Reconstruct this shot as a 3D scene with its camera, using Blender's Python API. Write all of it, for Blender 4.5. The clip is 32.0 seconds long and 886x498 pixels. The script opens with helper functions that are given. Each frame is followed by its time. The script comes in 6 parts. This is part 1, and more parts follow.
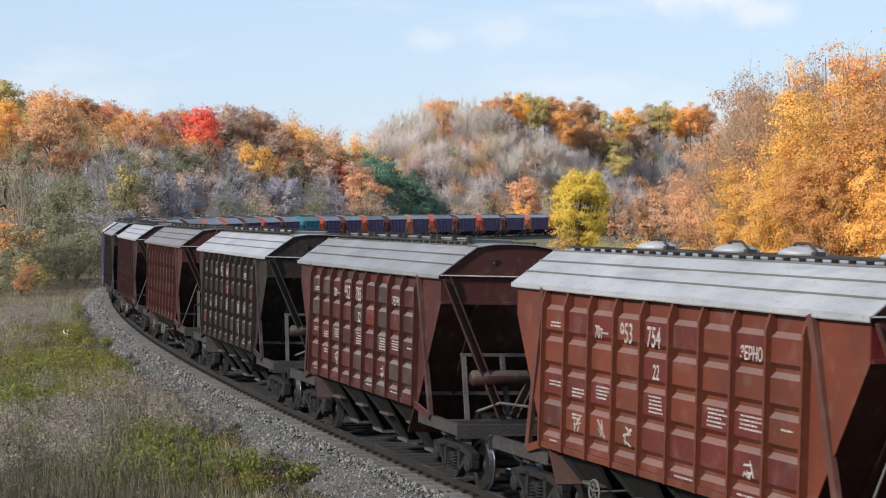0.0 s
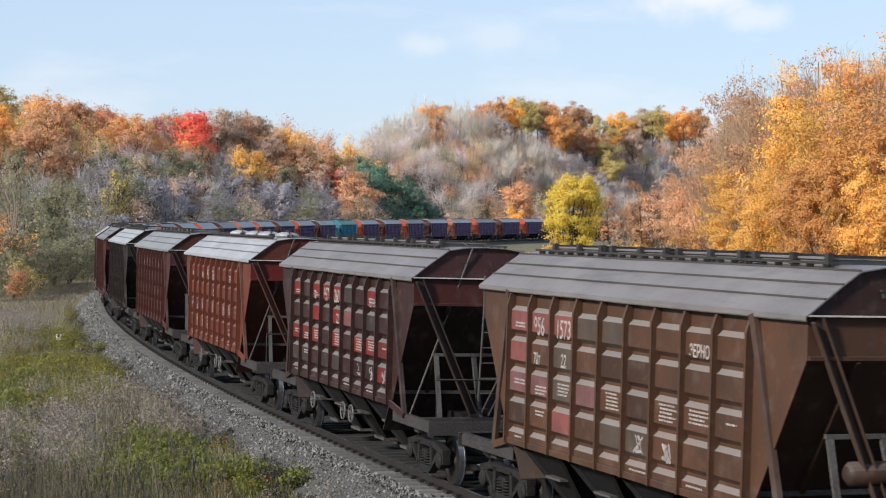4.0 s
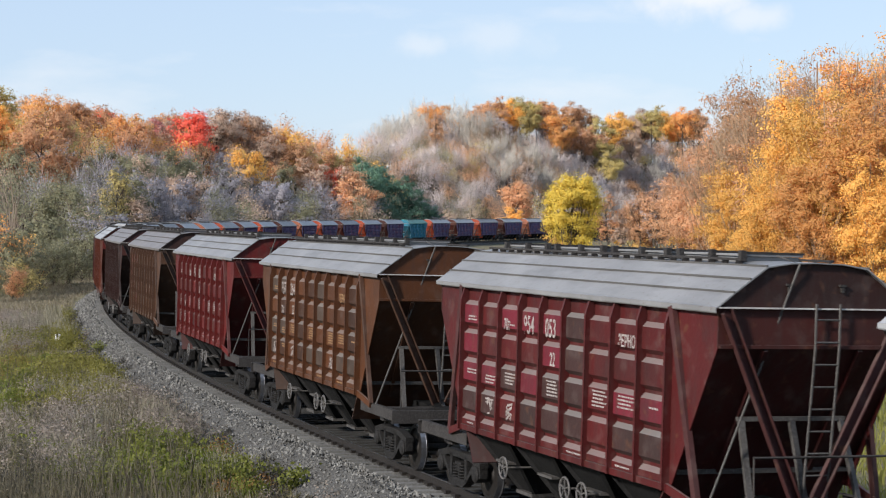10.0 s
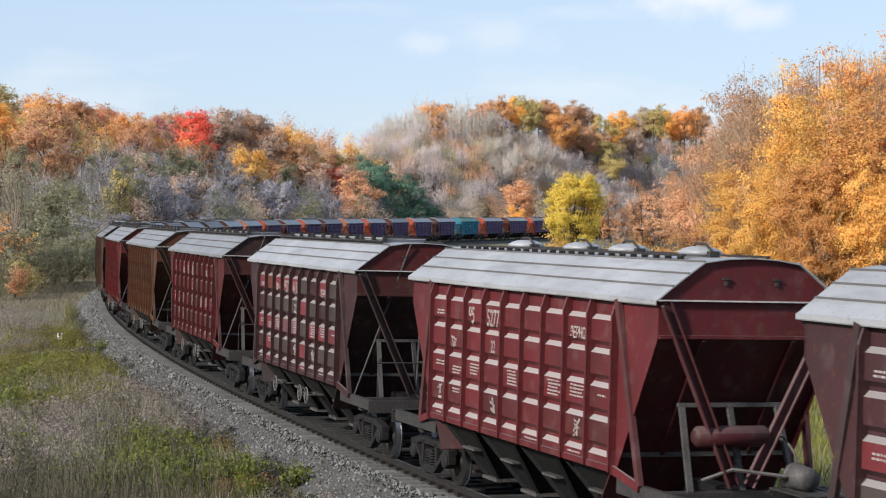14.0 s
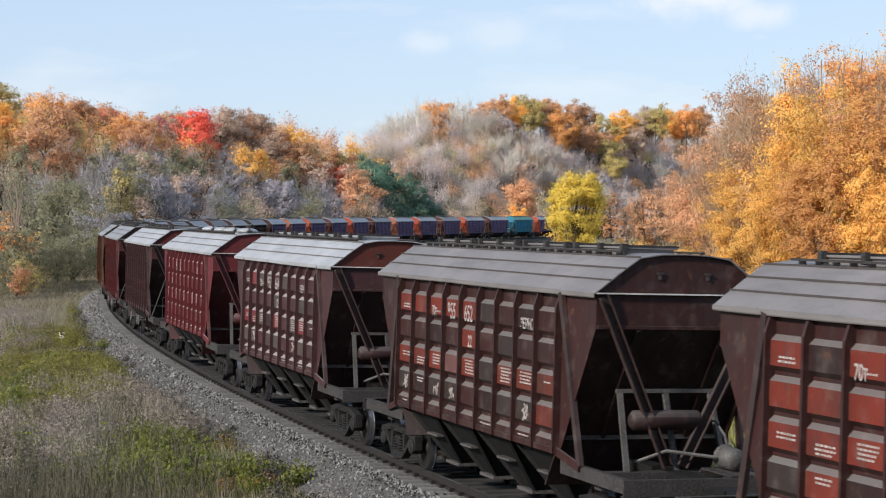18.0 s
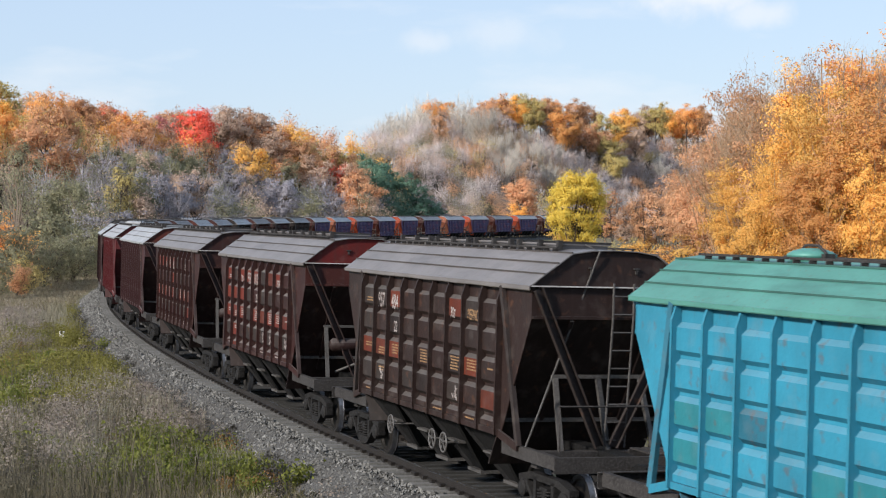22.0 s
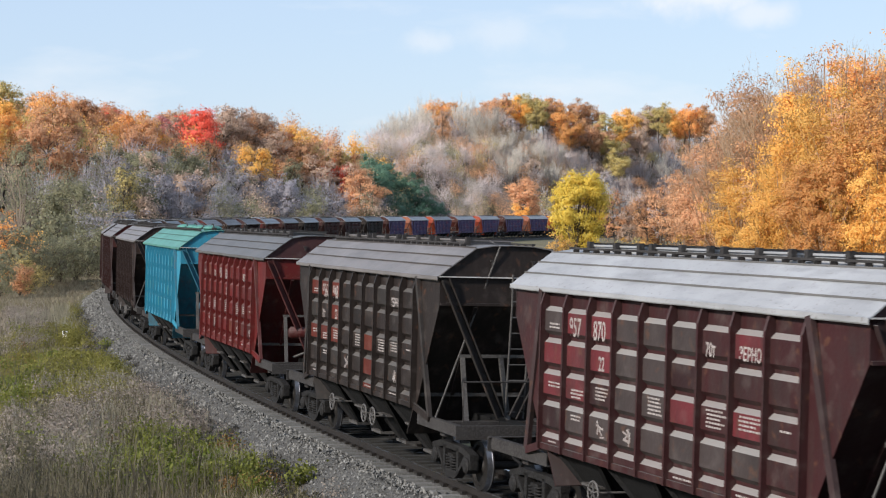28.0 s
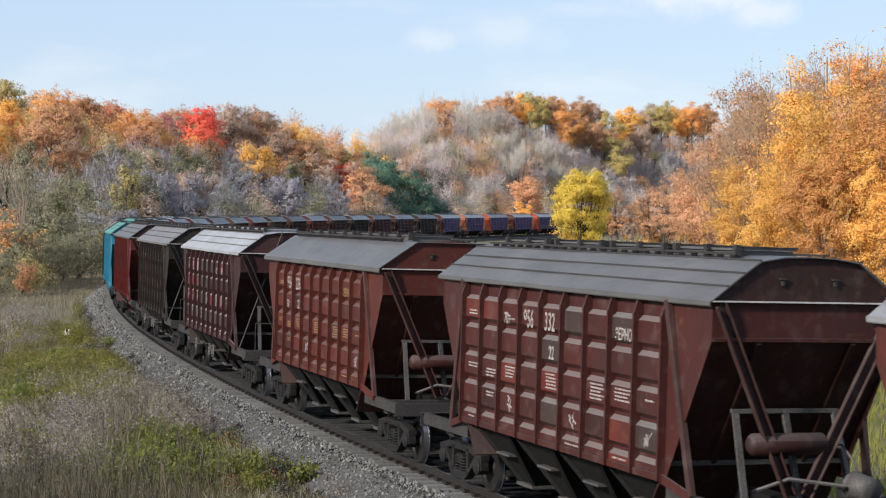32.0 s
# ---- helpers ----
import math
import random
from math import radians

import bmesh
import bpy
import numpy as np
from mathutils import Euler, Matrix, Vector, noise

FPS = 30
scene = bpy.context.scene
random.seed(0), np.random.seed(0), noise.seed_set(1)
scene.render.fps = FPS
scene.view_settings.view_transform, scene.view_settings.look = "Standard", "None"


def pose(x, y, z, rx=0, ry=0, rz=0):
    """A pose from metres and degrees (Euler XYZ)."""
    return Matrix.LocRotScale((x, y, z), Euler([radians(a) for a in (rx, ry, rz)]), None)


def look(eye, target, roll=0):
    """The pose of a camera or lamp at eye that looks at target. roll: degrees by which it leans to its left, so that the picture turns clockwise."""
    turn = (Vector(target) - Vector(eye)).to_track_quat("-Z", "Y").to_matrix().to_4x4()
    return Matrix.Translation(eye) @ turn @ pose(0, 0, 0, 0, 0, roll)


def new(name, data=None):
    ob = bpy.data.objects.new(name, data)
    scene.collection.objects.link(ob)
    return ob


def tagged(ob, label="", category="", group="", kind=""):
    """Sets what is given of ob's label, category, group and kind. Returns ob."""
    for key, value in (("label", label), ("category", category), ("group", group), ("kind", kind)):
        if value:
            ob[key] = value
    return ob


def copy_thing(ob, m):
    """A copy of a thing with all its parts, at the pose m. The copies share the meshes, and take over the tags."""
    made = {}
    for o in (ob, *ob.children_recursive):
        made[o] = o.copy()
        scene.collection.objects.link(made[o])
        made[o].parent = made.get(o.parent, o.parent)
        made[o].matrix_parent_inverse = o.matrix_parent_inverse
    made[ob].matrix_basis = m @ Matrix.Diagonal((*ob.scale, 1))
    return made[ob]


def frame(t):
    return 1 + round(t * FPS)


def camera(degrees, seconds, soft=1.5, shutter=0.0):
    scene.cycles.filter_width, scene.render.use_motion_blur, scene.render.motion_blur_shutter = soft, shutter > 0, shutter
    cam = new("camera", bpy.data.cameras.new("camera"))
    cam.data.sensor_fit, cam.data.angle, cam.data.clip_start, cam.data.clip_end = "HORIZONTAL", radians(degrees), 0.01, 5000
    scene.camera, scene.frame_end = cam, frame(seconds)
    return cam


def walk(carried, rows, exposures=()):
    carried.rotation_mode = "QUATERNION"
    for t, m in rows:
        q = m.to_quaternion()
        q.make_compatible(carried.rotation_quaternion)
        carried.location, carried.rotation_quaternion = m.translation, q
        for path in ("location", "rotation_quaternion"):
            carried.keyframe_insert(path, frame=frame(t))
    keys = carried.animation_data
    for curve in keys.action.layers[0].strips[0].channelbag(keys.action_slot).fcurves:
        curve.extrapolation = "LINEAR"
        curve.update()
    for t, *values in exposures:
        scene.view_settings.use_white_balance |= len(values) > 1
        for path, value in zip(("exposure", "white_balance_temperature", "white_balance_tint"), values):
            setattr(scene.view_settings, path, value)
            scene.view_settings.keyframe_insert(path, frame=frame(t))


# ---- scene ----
EXPOSURE, SUNPOWER, SKYPOWER, SKYVEIL = 0.43, 4.7, 0.109, 0.70
SKYCLOUD, CLOUDSHIFT = (4.05, 5.0, 6.6, 1.0), (0.3, 1.7, 0.2)
# Freight train of grain hopper wagons on a curve through autumn woods.
# x right, y away from the camera, z up; z = 0 is the rail head beside the camera.

# ---- camera ----
FOCAL, EYE, TILT, LEAN = 3270.6, Vector((0, 0, 5.552)), 0.0244, -0.28


def aim(dx, dy):
    """The pose of the camera for a small swing of its view."""
    yaw, tilt = dx / FOCAL, TILT - dy / FOCAL
    way = Vector((-math.sin(yaw) * math.cos(tilt), math.cos(yaw) * math.cos(tilt), -math.sin(tilt)))
    return look(EYE, EYE + way * 50, LEAN)


cam = camera(math.degrees(2 * math.atan(784 / FOCAL)), 32.0, 1.15, 0.15)
walk(cam, [(t, aim(dx, dy)) for t, dx, dy in (
    (0, 13.1, -8.6), (1, 12.1, -7.7), (1.5, 10.3, -7.3), (2, 8.6, -6.0), (2.5, 5.9, -4.6), (3, 4.3, -3.1), (3.5, 2.5, -1.6),
    (4.5, 0, -.3), (5.5, -1.2, .3), (6, -1.0, .4), (6.5, -2.4, .3), (7, -1.2, .3), (8, -1.2, .1), (8.5, -1.6, 0), (9, -.1, 0),
    (10, -1.1, -.6), (10.5, -2.8, -1.4), (11, -7.0, -2.8), (11.5, -3.2, -2.9), (12, -1.3, -2.1), (13, .2, -1.6), (14, 2.8, -3),
    (16.5, 6.1, -3.2), (18, 6, -4.6), (19, 4.9, -4.6), (20.5, 7.2, -6), (22, 6.2, -6.1), (22.5, 5, -6.1), (23, 7.6, -6.1),
    (25, 10.5, -6.1), (25.5, 10.3, -5.4), (26.5, 8, -5), (27.5, 6.6, -5), (28, 11, -6.1), (29, 13, -7.1), (30, 14.2, -9), (31, 15.6, -9.8),
    (32, 15.6, -9.2))], [(0, EXPOSURE), (32, EXPOSURE)])

# ---- sky and sun ----
SUN_TO = Vector((-0.76, -0.65, 0)).normalized()
SUN_UP = radians(29)
sun_way = Vector((SUN_TO.x * math.cos(SUN_UP), SUN_TO.y * math.cos(SUN_UP), math.sin(SUN_UP)))
sun = new("sun", bpy.data.lights.new("sun", "SUN"))
sun.data.energy, sun.data.angle, sun.data.color = SUNPOWER, radians(6.0), (1.0, 0.93, 0.855)
sun.matrix_world = look(sun_way * 300, (0, 0, 0))

world = bpy.data.worlds.new("sky")
scene.world = world
world.use_nodes = True
wn, wl = world.node_tree.nodes, world.node_tree.links
wn.clear()
sky = wn.new("ShaderNodeTexSky")
sky.sky_type, sky.sun_disc = "NISHITA", False
sky.sun_elevation, sky.sun_rotation = SUN_UP, math.atan2(SUN_TO.x, SUN_TO.y)
sky.altitude, sky.air_density, sky.dust_density, sky.ozone_density = 100, 1.0, 0.4, 2.5
coord = wn.new("ShaderNodeTexCoord")
stretch = wn.new("ShaderNodeMapping")
stretch.inputs["Scale"].default_value = (7.0, 7.0, 26.0)
stretch.inputs["Location"].default_value = CLOUDSHIFT
cloud = wn.new("ShaderNodeTexNoise")
cloud.inputs["Scale"].default_value, cloud.inputs["Detail"].default_value, cloud.inputs["Roughness"].default_value = 1.0, 6.0, 0.55
cover = wn.new("ShaderNodeMapRange")
cover.inputs["From Min"].default_value, cover.inputs["From Max"].default_value = 0.56, 0.80
cover.inputs["To Max"].default_value = 0.6
wmix = wn.new("ShaderNodeMix")
wmix.data_type = "RGBA"
wmix.inputs["B"].default_value = SKYCLOUD
back = wn.new("ShaderNodeBackground")
back.inputs["Strength"].default_value = SKYPOWER
out = wn.new("ShaderNodeOutputWorld")
wl.new(coord.outputs["Generated"], stretch.inputs["Vector"])
wl.new(stretch.outputs["Vector"], cloud.inputs["Vector"])
wl.new(cloud.outputs["Fac"], cover.inputs["Value"])
veil = cover.outputs["Result"]
for puff, wide, dense in (((0.132, 0.986, 0.110), 0.040, 1.0), ((-0.014, 0.996, 0.085), 0.020, 0.42), ((0.165, 0.982, 0.098), 0.022, 0.6), ((0.03, 0.996, 0.088), 0.03, 0.35)):
    # single low clouds
    squash = wn.new("ShaderNodeMapping")
    squash.inputs["Scale"].default_value = (1, 1, 2.4)
    squash.inputs["Location"].default_value = (-puff[0], -puff[1], -puff[2] * 2.4)
    wl.new(coord.outputs["Generated"], squash.inputs["Vector"])
    away = wn.new("ShaderNodeVectorMath")
    away.operation = "LENGTH"
    wl.new(squash.outputs["Vector"], away.inputs[0])
    rag = wn.new("ShaderNodeTexNoise")
    rag.inputs["Scale"].default_value, rag.inputs["Detail"].default_value = 55.0, 5.0
    wl.new(coord.outputs["Generated"], rag.inputs["Vector"])
    bite = wn.new("ShaderNodeMath")
    bite.operation = "MULTIPLY_ADD"
    bite.inputs[1].default_value = -wide * 1.6
    wl.new(rag.outputs["Fac"], bite.inputs[0])
    wl.new(away.outputs["Value"], bite.inputs[2])
    shape = wn.new("ShaderNodeMapRange")
    shape.interpolation_type = "SMOOTHSTEP"
    shape.inputs["From Min"].default_value, shape.inputs["From Max"].default_value = wide * 0.35, -wide * 0.7
    shape.inputs["To Max"].default_value = dense
    wl.new(bite.outputs[0], shape.inputs["Value"])
    most = wn.new("ShaderNodeMath")
    most.operation = "MAXIMUM"
    wl.new(veil, most.inputs[0])
    wl.new(shape.outputs["Result"], most.inputs[1])
    veil = most.outputs[0]
wmix.inputs["Factor"].default_value = SKYVEIL
cmix = wn.new("ShaderNodeMix")
cmix.data_type = "RGBA"
cmix.inputs["B"].default_value = (6.4, 6.6, 6.9, 1.0)
wl.new(veil, cmix.inputs["Factor"])
wl.new(wmix.outputs["Result"], cmix.inputs["A"])
wl.new(sky.outputs["Color"], wmix.inputs["A"])
wl.new(cmix.outputs["Result"], back.inputs["Color"])
wl.new(back.outputs["Background"], out.inputs["Surface"])


# ---- materials ----
def nodes_of(name):
    m = bpy.data.materials.new(name)
    m.use_nodes = True
    return m, m.node_tree.nodes, m.node_tree.links, m.node_tree.nodes["Principled BSDF"]


def mixed(n, l, fac, a, b):
    """A colour mix; each input is a socket or a value."""
    m = n.new("ShaderNodeMix")
    m.data_type = "RGBA"
    for key, v in (("Factor", fac), ("A", a), ("B", b)):
        if isinstance(v, bpy.types.NodeSocket):
            l.new(v, m.inputs[key])
        else:
            m.inputs[key].default_value = v if key == "Factor" else (*v[:3], 1)
    return m.outputs["Result"]


def noise_fac(n, l, vec, scale, lo, hi, detail=4.0, top=1.0, squeeze=None):
    """Noise between lo and hi, mapped to 0..top."""
    if squeeze:
        mp = n.new("ShaderNodeMapping")
        mp.inputs["Scale"].default_value = squeeze
        l.new(vec, mp.inputs["Vector"])
        vec = mp.outputs["Vector"]
    t = n.new("ShaderNodeTexNoise")
    t.inputs["Scale"].default_value, t.inputs["Detail"].default_value = scale, detail
    l.new(vec, t.inputs["Vector"])
    r = n.new("ShaderNodeMapRange")
    r.inputs["From Min"].default_value, r.inputs["From Max"].default_value, r.inputs["To Max"].default_value = lo, hi, top
    l.new(t.outputs["Fac"], r.inputs["Value"])
    return r.outputs["Result"]


def math_node(n, l, op, a, b=0.0):
    m = n.new("ShaderNodeMath")
    m.operation = op
    for i, v in ((0, a), (1, b)):
        if isinstance(v, bpy.types.NodeSocket):
            l.new(v, m.inputs[i])
        else:
            m.inputs[i].default_value = v
    return m.outputs[0]


def bumped(n, l, bsdf, height, strength, distance):
    b = n.new("ShaderNodeBump")
    b.inputs["Strength"].default_value, b.inputs["Distance"].default_value = strength, distance
    l.new(height, b.inputs["Height"])
    l.new(b.outputs["Normal"], bsdf.inputs["Normal"])


def surface(name, a, b, c, scale=3.0, fine=40.0, rough=0.8, metal=0.0, bump=0.3, deep=0.01, island=0.0, each=0.0):
    """A weathered surface: a and b in broad stains, c in fine grain."""
    m, n, l, p = nodes_of(name)
    vec = n.new("ShaderNodeTexCoord").outputs["Object"]
    col = mixed(n, l, noise_fac(n, l, vec, scale, 0.35, 0.65), a, b)
    grain = noise_fac(n, l, vec, fine, 0.45, 0.75)
    col = mixed(n, l, grain, col, c)
    for amount, node, socket in ((island, "ShaderNodeNewGeometry", "Random Per Island"), (each, "ShaderNodeObjectInfo", "Random")):
        if amount:
            r = n.new("ShaderNodeMapRange")
            r.inputs["To Min"].default_value, r.inputs["To Max"].default_value = 1 - amount, 1 + amount
            l.new(n.new(node).outputs[socket], r.inputs["Value"])
            hs = n.new("ShaderNodeHueSaturation")
            l.new(r.outputs["Result"], hs.inputs["Value"])
            l.new(col, hs.inputs["Color"])
            col = hs.outputs["Color"]
    l.new(col, p.inputs["Base Color"])
    p.inputs["Roughness"].default_value, p.inputs["Metallic"].default_value = rough, metal
    p.inputs["Specular IOR Level"].default_value = 0.2 if rough > 0.65 else 0.5
    if bump:
        bumped(n, l, p, grain, bump, deep)
    return m


def paint(name, a, b=None, grey=None, share=0.0, greys=0.0, dust=0.25, seed=0.0, grime=0.5, rough=0.62):
    """Worn wagon paint in wagon space: single cells between the ribs repainted in b or grey, dust on ledges, rust and grime."""
    m, n, l, p = nodes_of(name)
    vec = n.new("ShaderNodeTexCoord").outputs["Object"]
    sep = n.new("ShaderNodeSeparateXYZ")
    l.new(vec, sep.inputs[0])
    col = mixed(n, l, noise_fac(n, l, vec, 0.9, 0.3, 0.7), a, [v * 0.72 for v in a])
    if share or greys:
        cu = math_node(n, l, "FLOOR", math_node(n, l, "DIVIDE", math_node(n, l, "ADD", sep.outputs["X"], 4.0725), 0.905))
        cv = math_node(n, l, "FLOOR", math_node(n, l, "DIVIDE", math_node(n, l, "ADD", sep.outputs["Z"], -1.67), 0.52))
        comb = n.new("ShaderNodeCombineXYZ")
        l.new(cu, comb.inputs[0])
        l.new(cv, comb.inputs[1])
        comb.inputs[2].default_value = seed + 0.37
        wnz = n.new("ShaderNodeTexWhiteNoise")
        l.new(comb.outputs[0], wnz.inputs["Vector"])
        inside = math_node(n, l, "LESS_THAN", math_node(n, l, "ABSOLUTE", sep.outputs["X"]), 4.06)
        rnd = wnz.outputs["Value"]
        if b:
            f = math_node(n, l, "LESS_THAN", rnd, share)
            f = math_node(n, l, "MULTIPLY", f, inside)
            col = mixed(n, l, math_node(n, l, "MULTIPLY", f, noise_fac(n, l, vec, 6.0, 0.3, 0.42, top=0.95)), col, b)
        if grey:
            f = math_node(n, l, "MULTIPLY", math_node(n, l, "GREATER_THAN", rnd, 1 - greys), inside)
            col = mixed(n, l, math_node(n, l, "MULTIPLY", f, noise_fac(n, l, vec, 4.0, 0.28, 0.55, top=0.8)), col, grey)
    streak = noise_fac(n, l, vec, 1.0, 0.46, 0.76, 5.0, grime, (7.0, 7.0, 0.9))
    col = mixed(n, l, streak, col, (0.034, 0.024, 0.022))
    soot = noise_fac(n, l, vec, 1.7, 0.48, 0.72, 7.0, grime)
    col = mixed(n, l, soot, col, (0.020, 0.016, 0.015))
    fade = noise_fac(n, l, vec, 3.1, 0.55, 0.75, 6.0, 0.12)
    col = mixed(n, l, fade, col, (0.24, 0.21, 0.19))
    rust = noise_fac(n, l, vec, 5.5, 0.60, 0.72, 6.0, 0.45)
    col = mixed(n, l, rust, col, (0.10, 0.045, 0.025))
    low = n.new("ShaderNodeMapRange")
    low.inputs["From Min"].default_value, low.inputs["From Max"].default_value = 0.25, 0.7
    low.inputs["To Max"].default_value = dust
    geo = n.new("ShaderNodeNewGeometry")
    gs = n.new("ShaderNodeSeparateXYZ")
    l.new(geo.outputs["True Normal"], gs.inputs[0])
    l.new(gs.outputs["Z"], low.inputs["Value"])
    col = mixed(n, l, low.outputs["Result"], col, (0.40, 0.39, 0.375))
    l.new(col, p.inputs["Base Color"])
    p.inputs["Roughness"].default_value = rough
    p.inputs["Specular IOR Level"].default_value = 0.25
    bumped(n, l, p, noise_fac(n, l, vec, 14.0, 0.3, 0.7), 0.25, 0.01)
    return m


def leaf_mat(name, a, b, spread=0.35):
    """Foliage: every leaf its own shade between a and b; light passes through."""
    m, n, l, p = nodes_of(name)
    geo = n.new("ShaderNodeNewGeometry")
    info = n.new("ShaderNodeObjectInfo")
    col = mixed(n, l, geo.outputs["Random Per Island"], a, b)
    r = n.new("ShaderNodeMapRange")
    r.inputs["To Min"].default_value, r.inputs["To Max"].default_value = 1 - spread, 1 + spread
    l.new(info.outputs["Random"], r.inputs["Value"])
    hs = n.new("ShaderNodeHueSaturation")
    l.new(r.outputs["Result"], hs.inputs["Value"])
    l.new(col, hs.inputs["Color"])
    l.new(hs.outputs["Color"], p.inputs["Base Color"])
    p.inputs["Roughness"].default_value = 0.65
    p.inputs["Specular IOR Level"].default_value = 0.25
    tr = n.new("ShaderNodeBsdfTranslucent")
    l.new(hs.outputs["Color"], tr.inputs["Color"])
    ms = n.new("ShaderNodeMixShader")
    ms.inputs[0].default_value = 0.45
    l.new(p.outputs[0], ms.inputs[1])
    l.new(tr.outputs[0], ms.inputs[2])
    l.new(ms.outputs[0], n["Material Output"].inputs["Surface"])
    return m


def meadow():
    """Rough grass low down, brown leaf litter on the wooded hills."""
    m, n, l, p = nodes_of("meadow")
    geo = n.new("ShaderNodeNewGeometry")
    vec = geo.outputs["Position"]
    col = mixed(n, l, noise_fac(n, l, vec, 0.11, 0.35, 0.65), (0.092, 0.092, 0.04), (0.128, 0.1, 0.064))
    col = mixed(n, l, noise_fac(n, l, vec, 0.5, 0.4, 0.7, 5.0, 0.8), col, (0.19, 0.17, 0.075))
    grain = noise_fac(n, l, vec, 3.0, 0.35, 0.7, 8.0)
    col = mixed(n, l, math_node(n, l, "MULTIPLY", grain, 0.6), col, (0.07, 0.055, 0.035))
    sep = n.new("ShaderNodeSeparateXYZ")
    l.new(vec, sep.inputs[0])
    r = n.new("ShaderNodeMapRange")
    r.inputs["From Min"].default_value, r.inputs["From Max"].default_value = 0.3, 2.5
    l.new(sep.outputs["Z"], r.inputs["Value"])
    far = n.new("ShaderNodeMapRange")
    far.inputs["From Min"].default_value, far.inputs["From Max"].default_value = 120, 170
    l.new(sep.outputs["Y"], far.inputs["Value"])
    litter = math_node(n, l, "MULTIPLY", r.outputs["Result"], far.outputs["Result"])
    col = mixed(n, l, litter, col, mixed(n, l, grain, (0.30, 0.225, 0.16), (0.20, 0.16, 0.13)))
    l.new(col, p.inputs["Base Color"])
    p.inputs["Roughness"].default_value = 0.95
    bumped(n, l, p, grain, 0.6, 0.08)
    return m


ground_mat = meadow()
ballast_mat = surface("ballast_bed", (0.0819, 0.0803, 0.0764), (0.0585, 0.0562, 0.0523), (0.133, 0.129, 0.123), 0.8, 14.0, 0.95, bump=1.0, deep=0.05)
stone_mat = surface("ballast_stone", (0.14, 0.139, 0.133), (0.0897, 0.0874, 0.0819), (0.187, 0.183, 0.172), 1.5, 30.0, 0.9, bump=0.2, island=0.45)
rail_mat = surface("rail_steel", (0.030, 0.026, 0.0235), (0.020, 0.0175, 0.016), (0.046, 0.038, 0.033), 4.0, 60.0, 0.55, 0.5, bump=0.2)
tread_mat = surface("polished_rail_head", (0.42, 0.43, 0.45), (0.33, 0.34, 0.36), (0.5, 0.5, 0.52), 2.0, 40.0, 0.28, 0.9, bump=0.05)
sleeper_mat = surface("sleeper_concrete", (0.145, 0.143, 0.138), (0.09, 0.089, 0.085), (0.19, 0.187, 0.18), 2.0, 30.0, 0.9, bump=0.3, each=0.2)
n_, l_, p_ = sleeper_mat.node_tree.nodes, sleeper_mat.node_tree.links, sleeper_mat.node_tree.nodes["Principled BSDF"]
# sleeper middles darkened between the rails: shade under the wagons put into the colour
sep_ = n_.new("ShaderNodeSeparateXYZ")
l_.new(n_.new("ShaderNodeTexCoord").outputs["Object"], sep_.inputs[0])
shadow_ = n_.new("ShaderNodeMapRange")
shadow_.inputs["From Min"].default_value, shadow_.inputs["From Max"].default_value = 0.95, 0.6
l_.new(math_node(n_, l_, "ABSOLUTE", sep_.outputs["Y"]), shadow_.inputs["Value"])
l_.new(mixed(n_, l_, math_node(n_, l_, "MULTIPLY", shadow_.outputs["Result"], 0.8), p_.inputs["Base Color"].links[0].from_socket, (0.013, 0.0125, 0.012)), p_.inputs["Base Color"])
dark_mat = surface("underframe_grime", (0.0085, 0.0085, 0.0088), (0.0055, 0.0055, 0.0056), (0.0155, 0.0152, 0.015), 3.0, 25.0, 0.8, 0.2, bump=0.4)
cast_mat = surface("cast_steel", (0.017, 0.0165, 0.0165), (0.0105, 0.0102, 0.0102), (0.034, 0.032, 0.031), 4.0, 30.0, 0.75, 0.25, bump=0.4)
wheel_mat = surface("wheel_steel", (0.016, 0.014, 0.013), (0.011, 0.010, 0.009), (0.028, 0.024, 0.021), 4.0, 30.0, 0.6, 0.5, bump=0.3)
shine_mat = surface("polished_tread", (0.24, 0.245, 0.26), (0.17, 0.175, 0.19), (0.3, 0.3, 0.32), 4.0, 30.0, 0.36, 0.9, bump=0.1)
frame_mat = surface("frame_grey_brown", (0.036, 0.0335, 0.0325), (0.022, 0.020, 0.0195), (0.058, 0.054, 0.052), 2.0, 25.0, 0.72, 0.1, bump=0.35)
fitting_mat = surface("fitting_grey", (0.062, 0.058, 0.055), (0.037, 0.034, 0.032), (0.09, 0.086, 0.083), 2.5, 25.0, 0.65, 0.1, bump=0.3)
bark_mat = surface("bark", (0.105, 0.083, 0.066), (0.072, 0.058, 0.047), (0.14, 0.115, 0.093), 1.0, 9.0, 0.9, bump=0.5, deep=0.03, each=0.25)
pale_bark = surface("pale_bark", (0.50, 0.46, 0.40), (0.37, 0.34, 0.30), (0.56, 0.52, 0.47), 0.7, 6.0, 0.9, bump=0.4, deep=0.03, each=0.2)
stand_bark = surface("stand_bark", (0.33, 0.235, 0.15), (0.24, 0.17, 0.115), (0.39, 0.29, 0.20), 0.7, 6.0, 0.9, bump=0.4, deep=0.03, each=0.2)
twig_mat = surface("twigs", (0.15, 0.11, 0.085), (0.11, 0.08, 0.065), (0.19, 0.145, 0.11), 0.5, 6.0, 0.9, bump=0.0, each=0.3)
letter_mat = surface("white_lettering", (0.33, 0.305, 0.29), (0.24, 0.21, 0.20), (0.17, 0.135, 0.125), 3.0, 22.0, 0.7, bump=0.0)
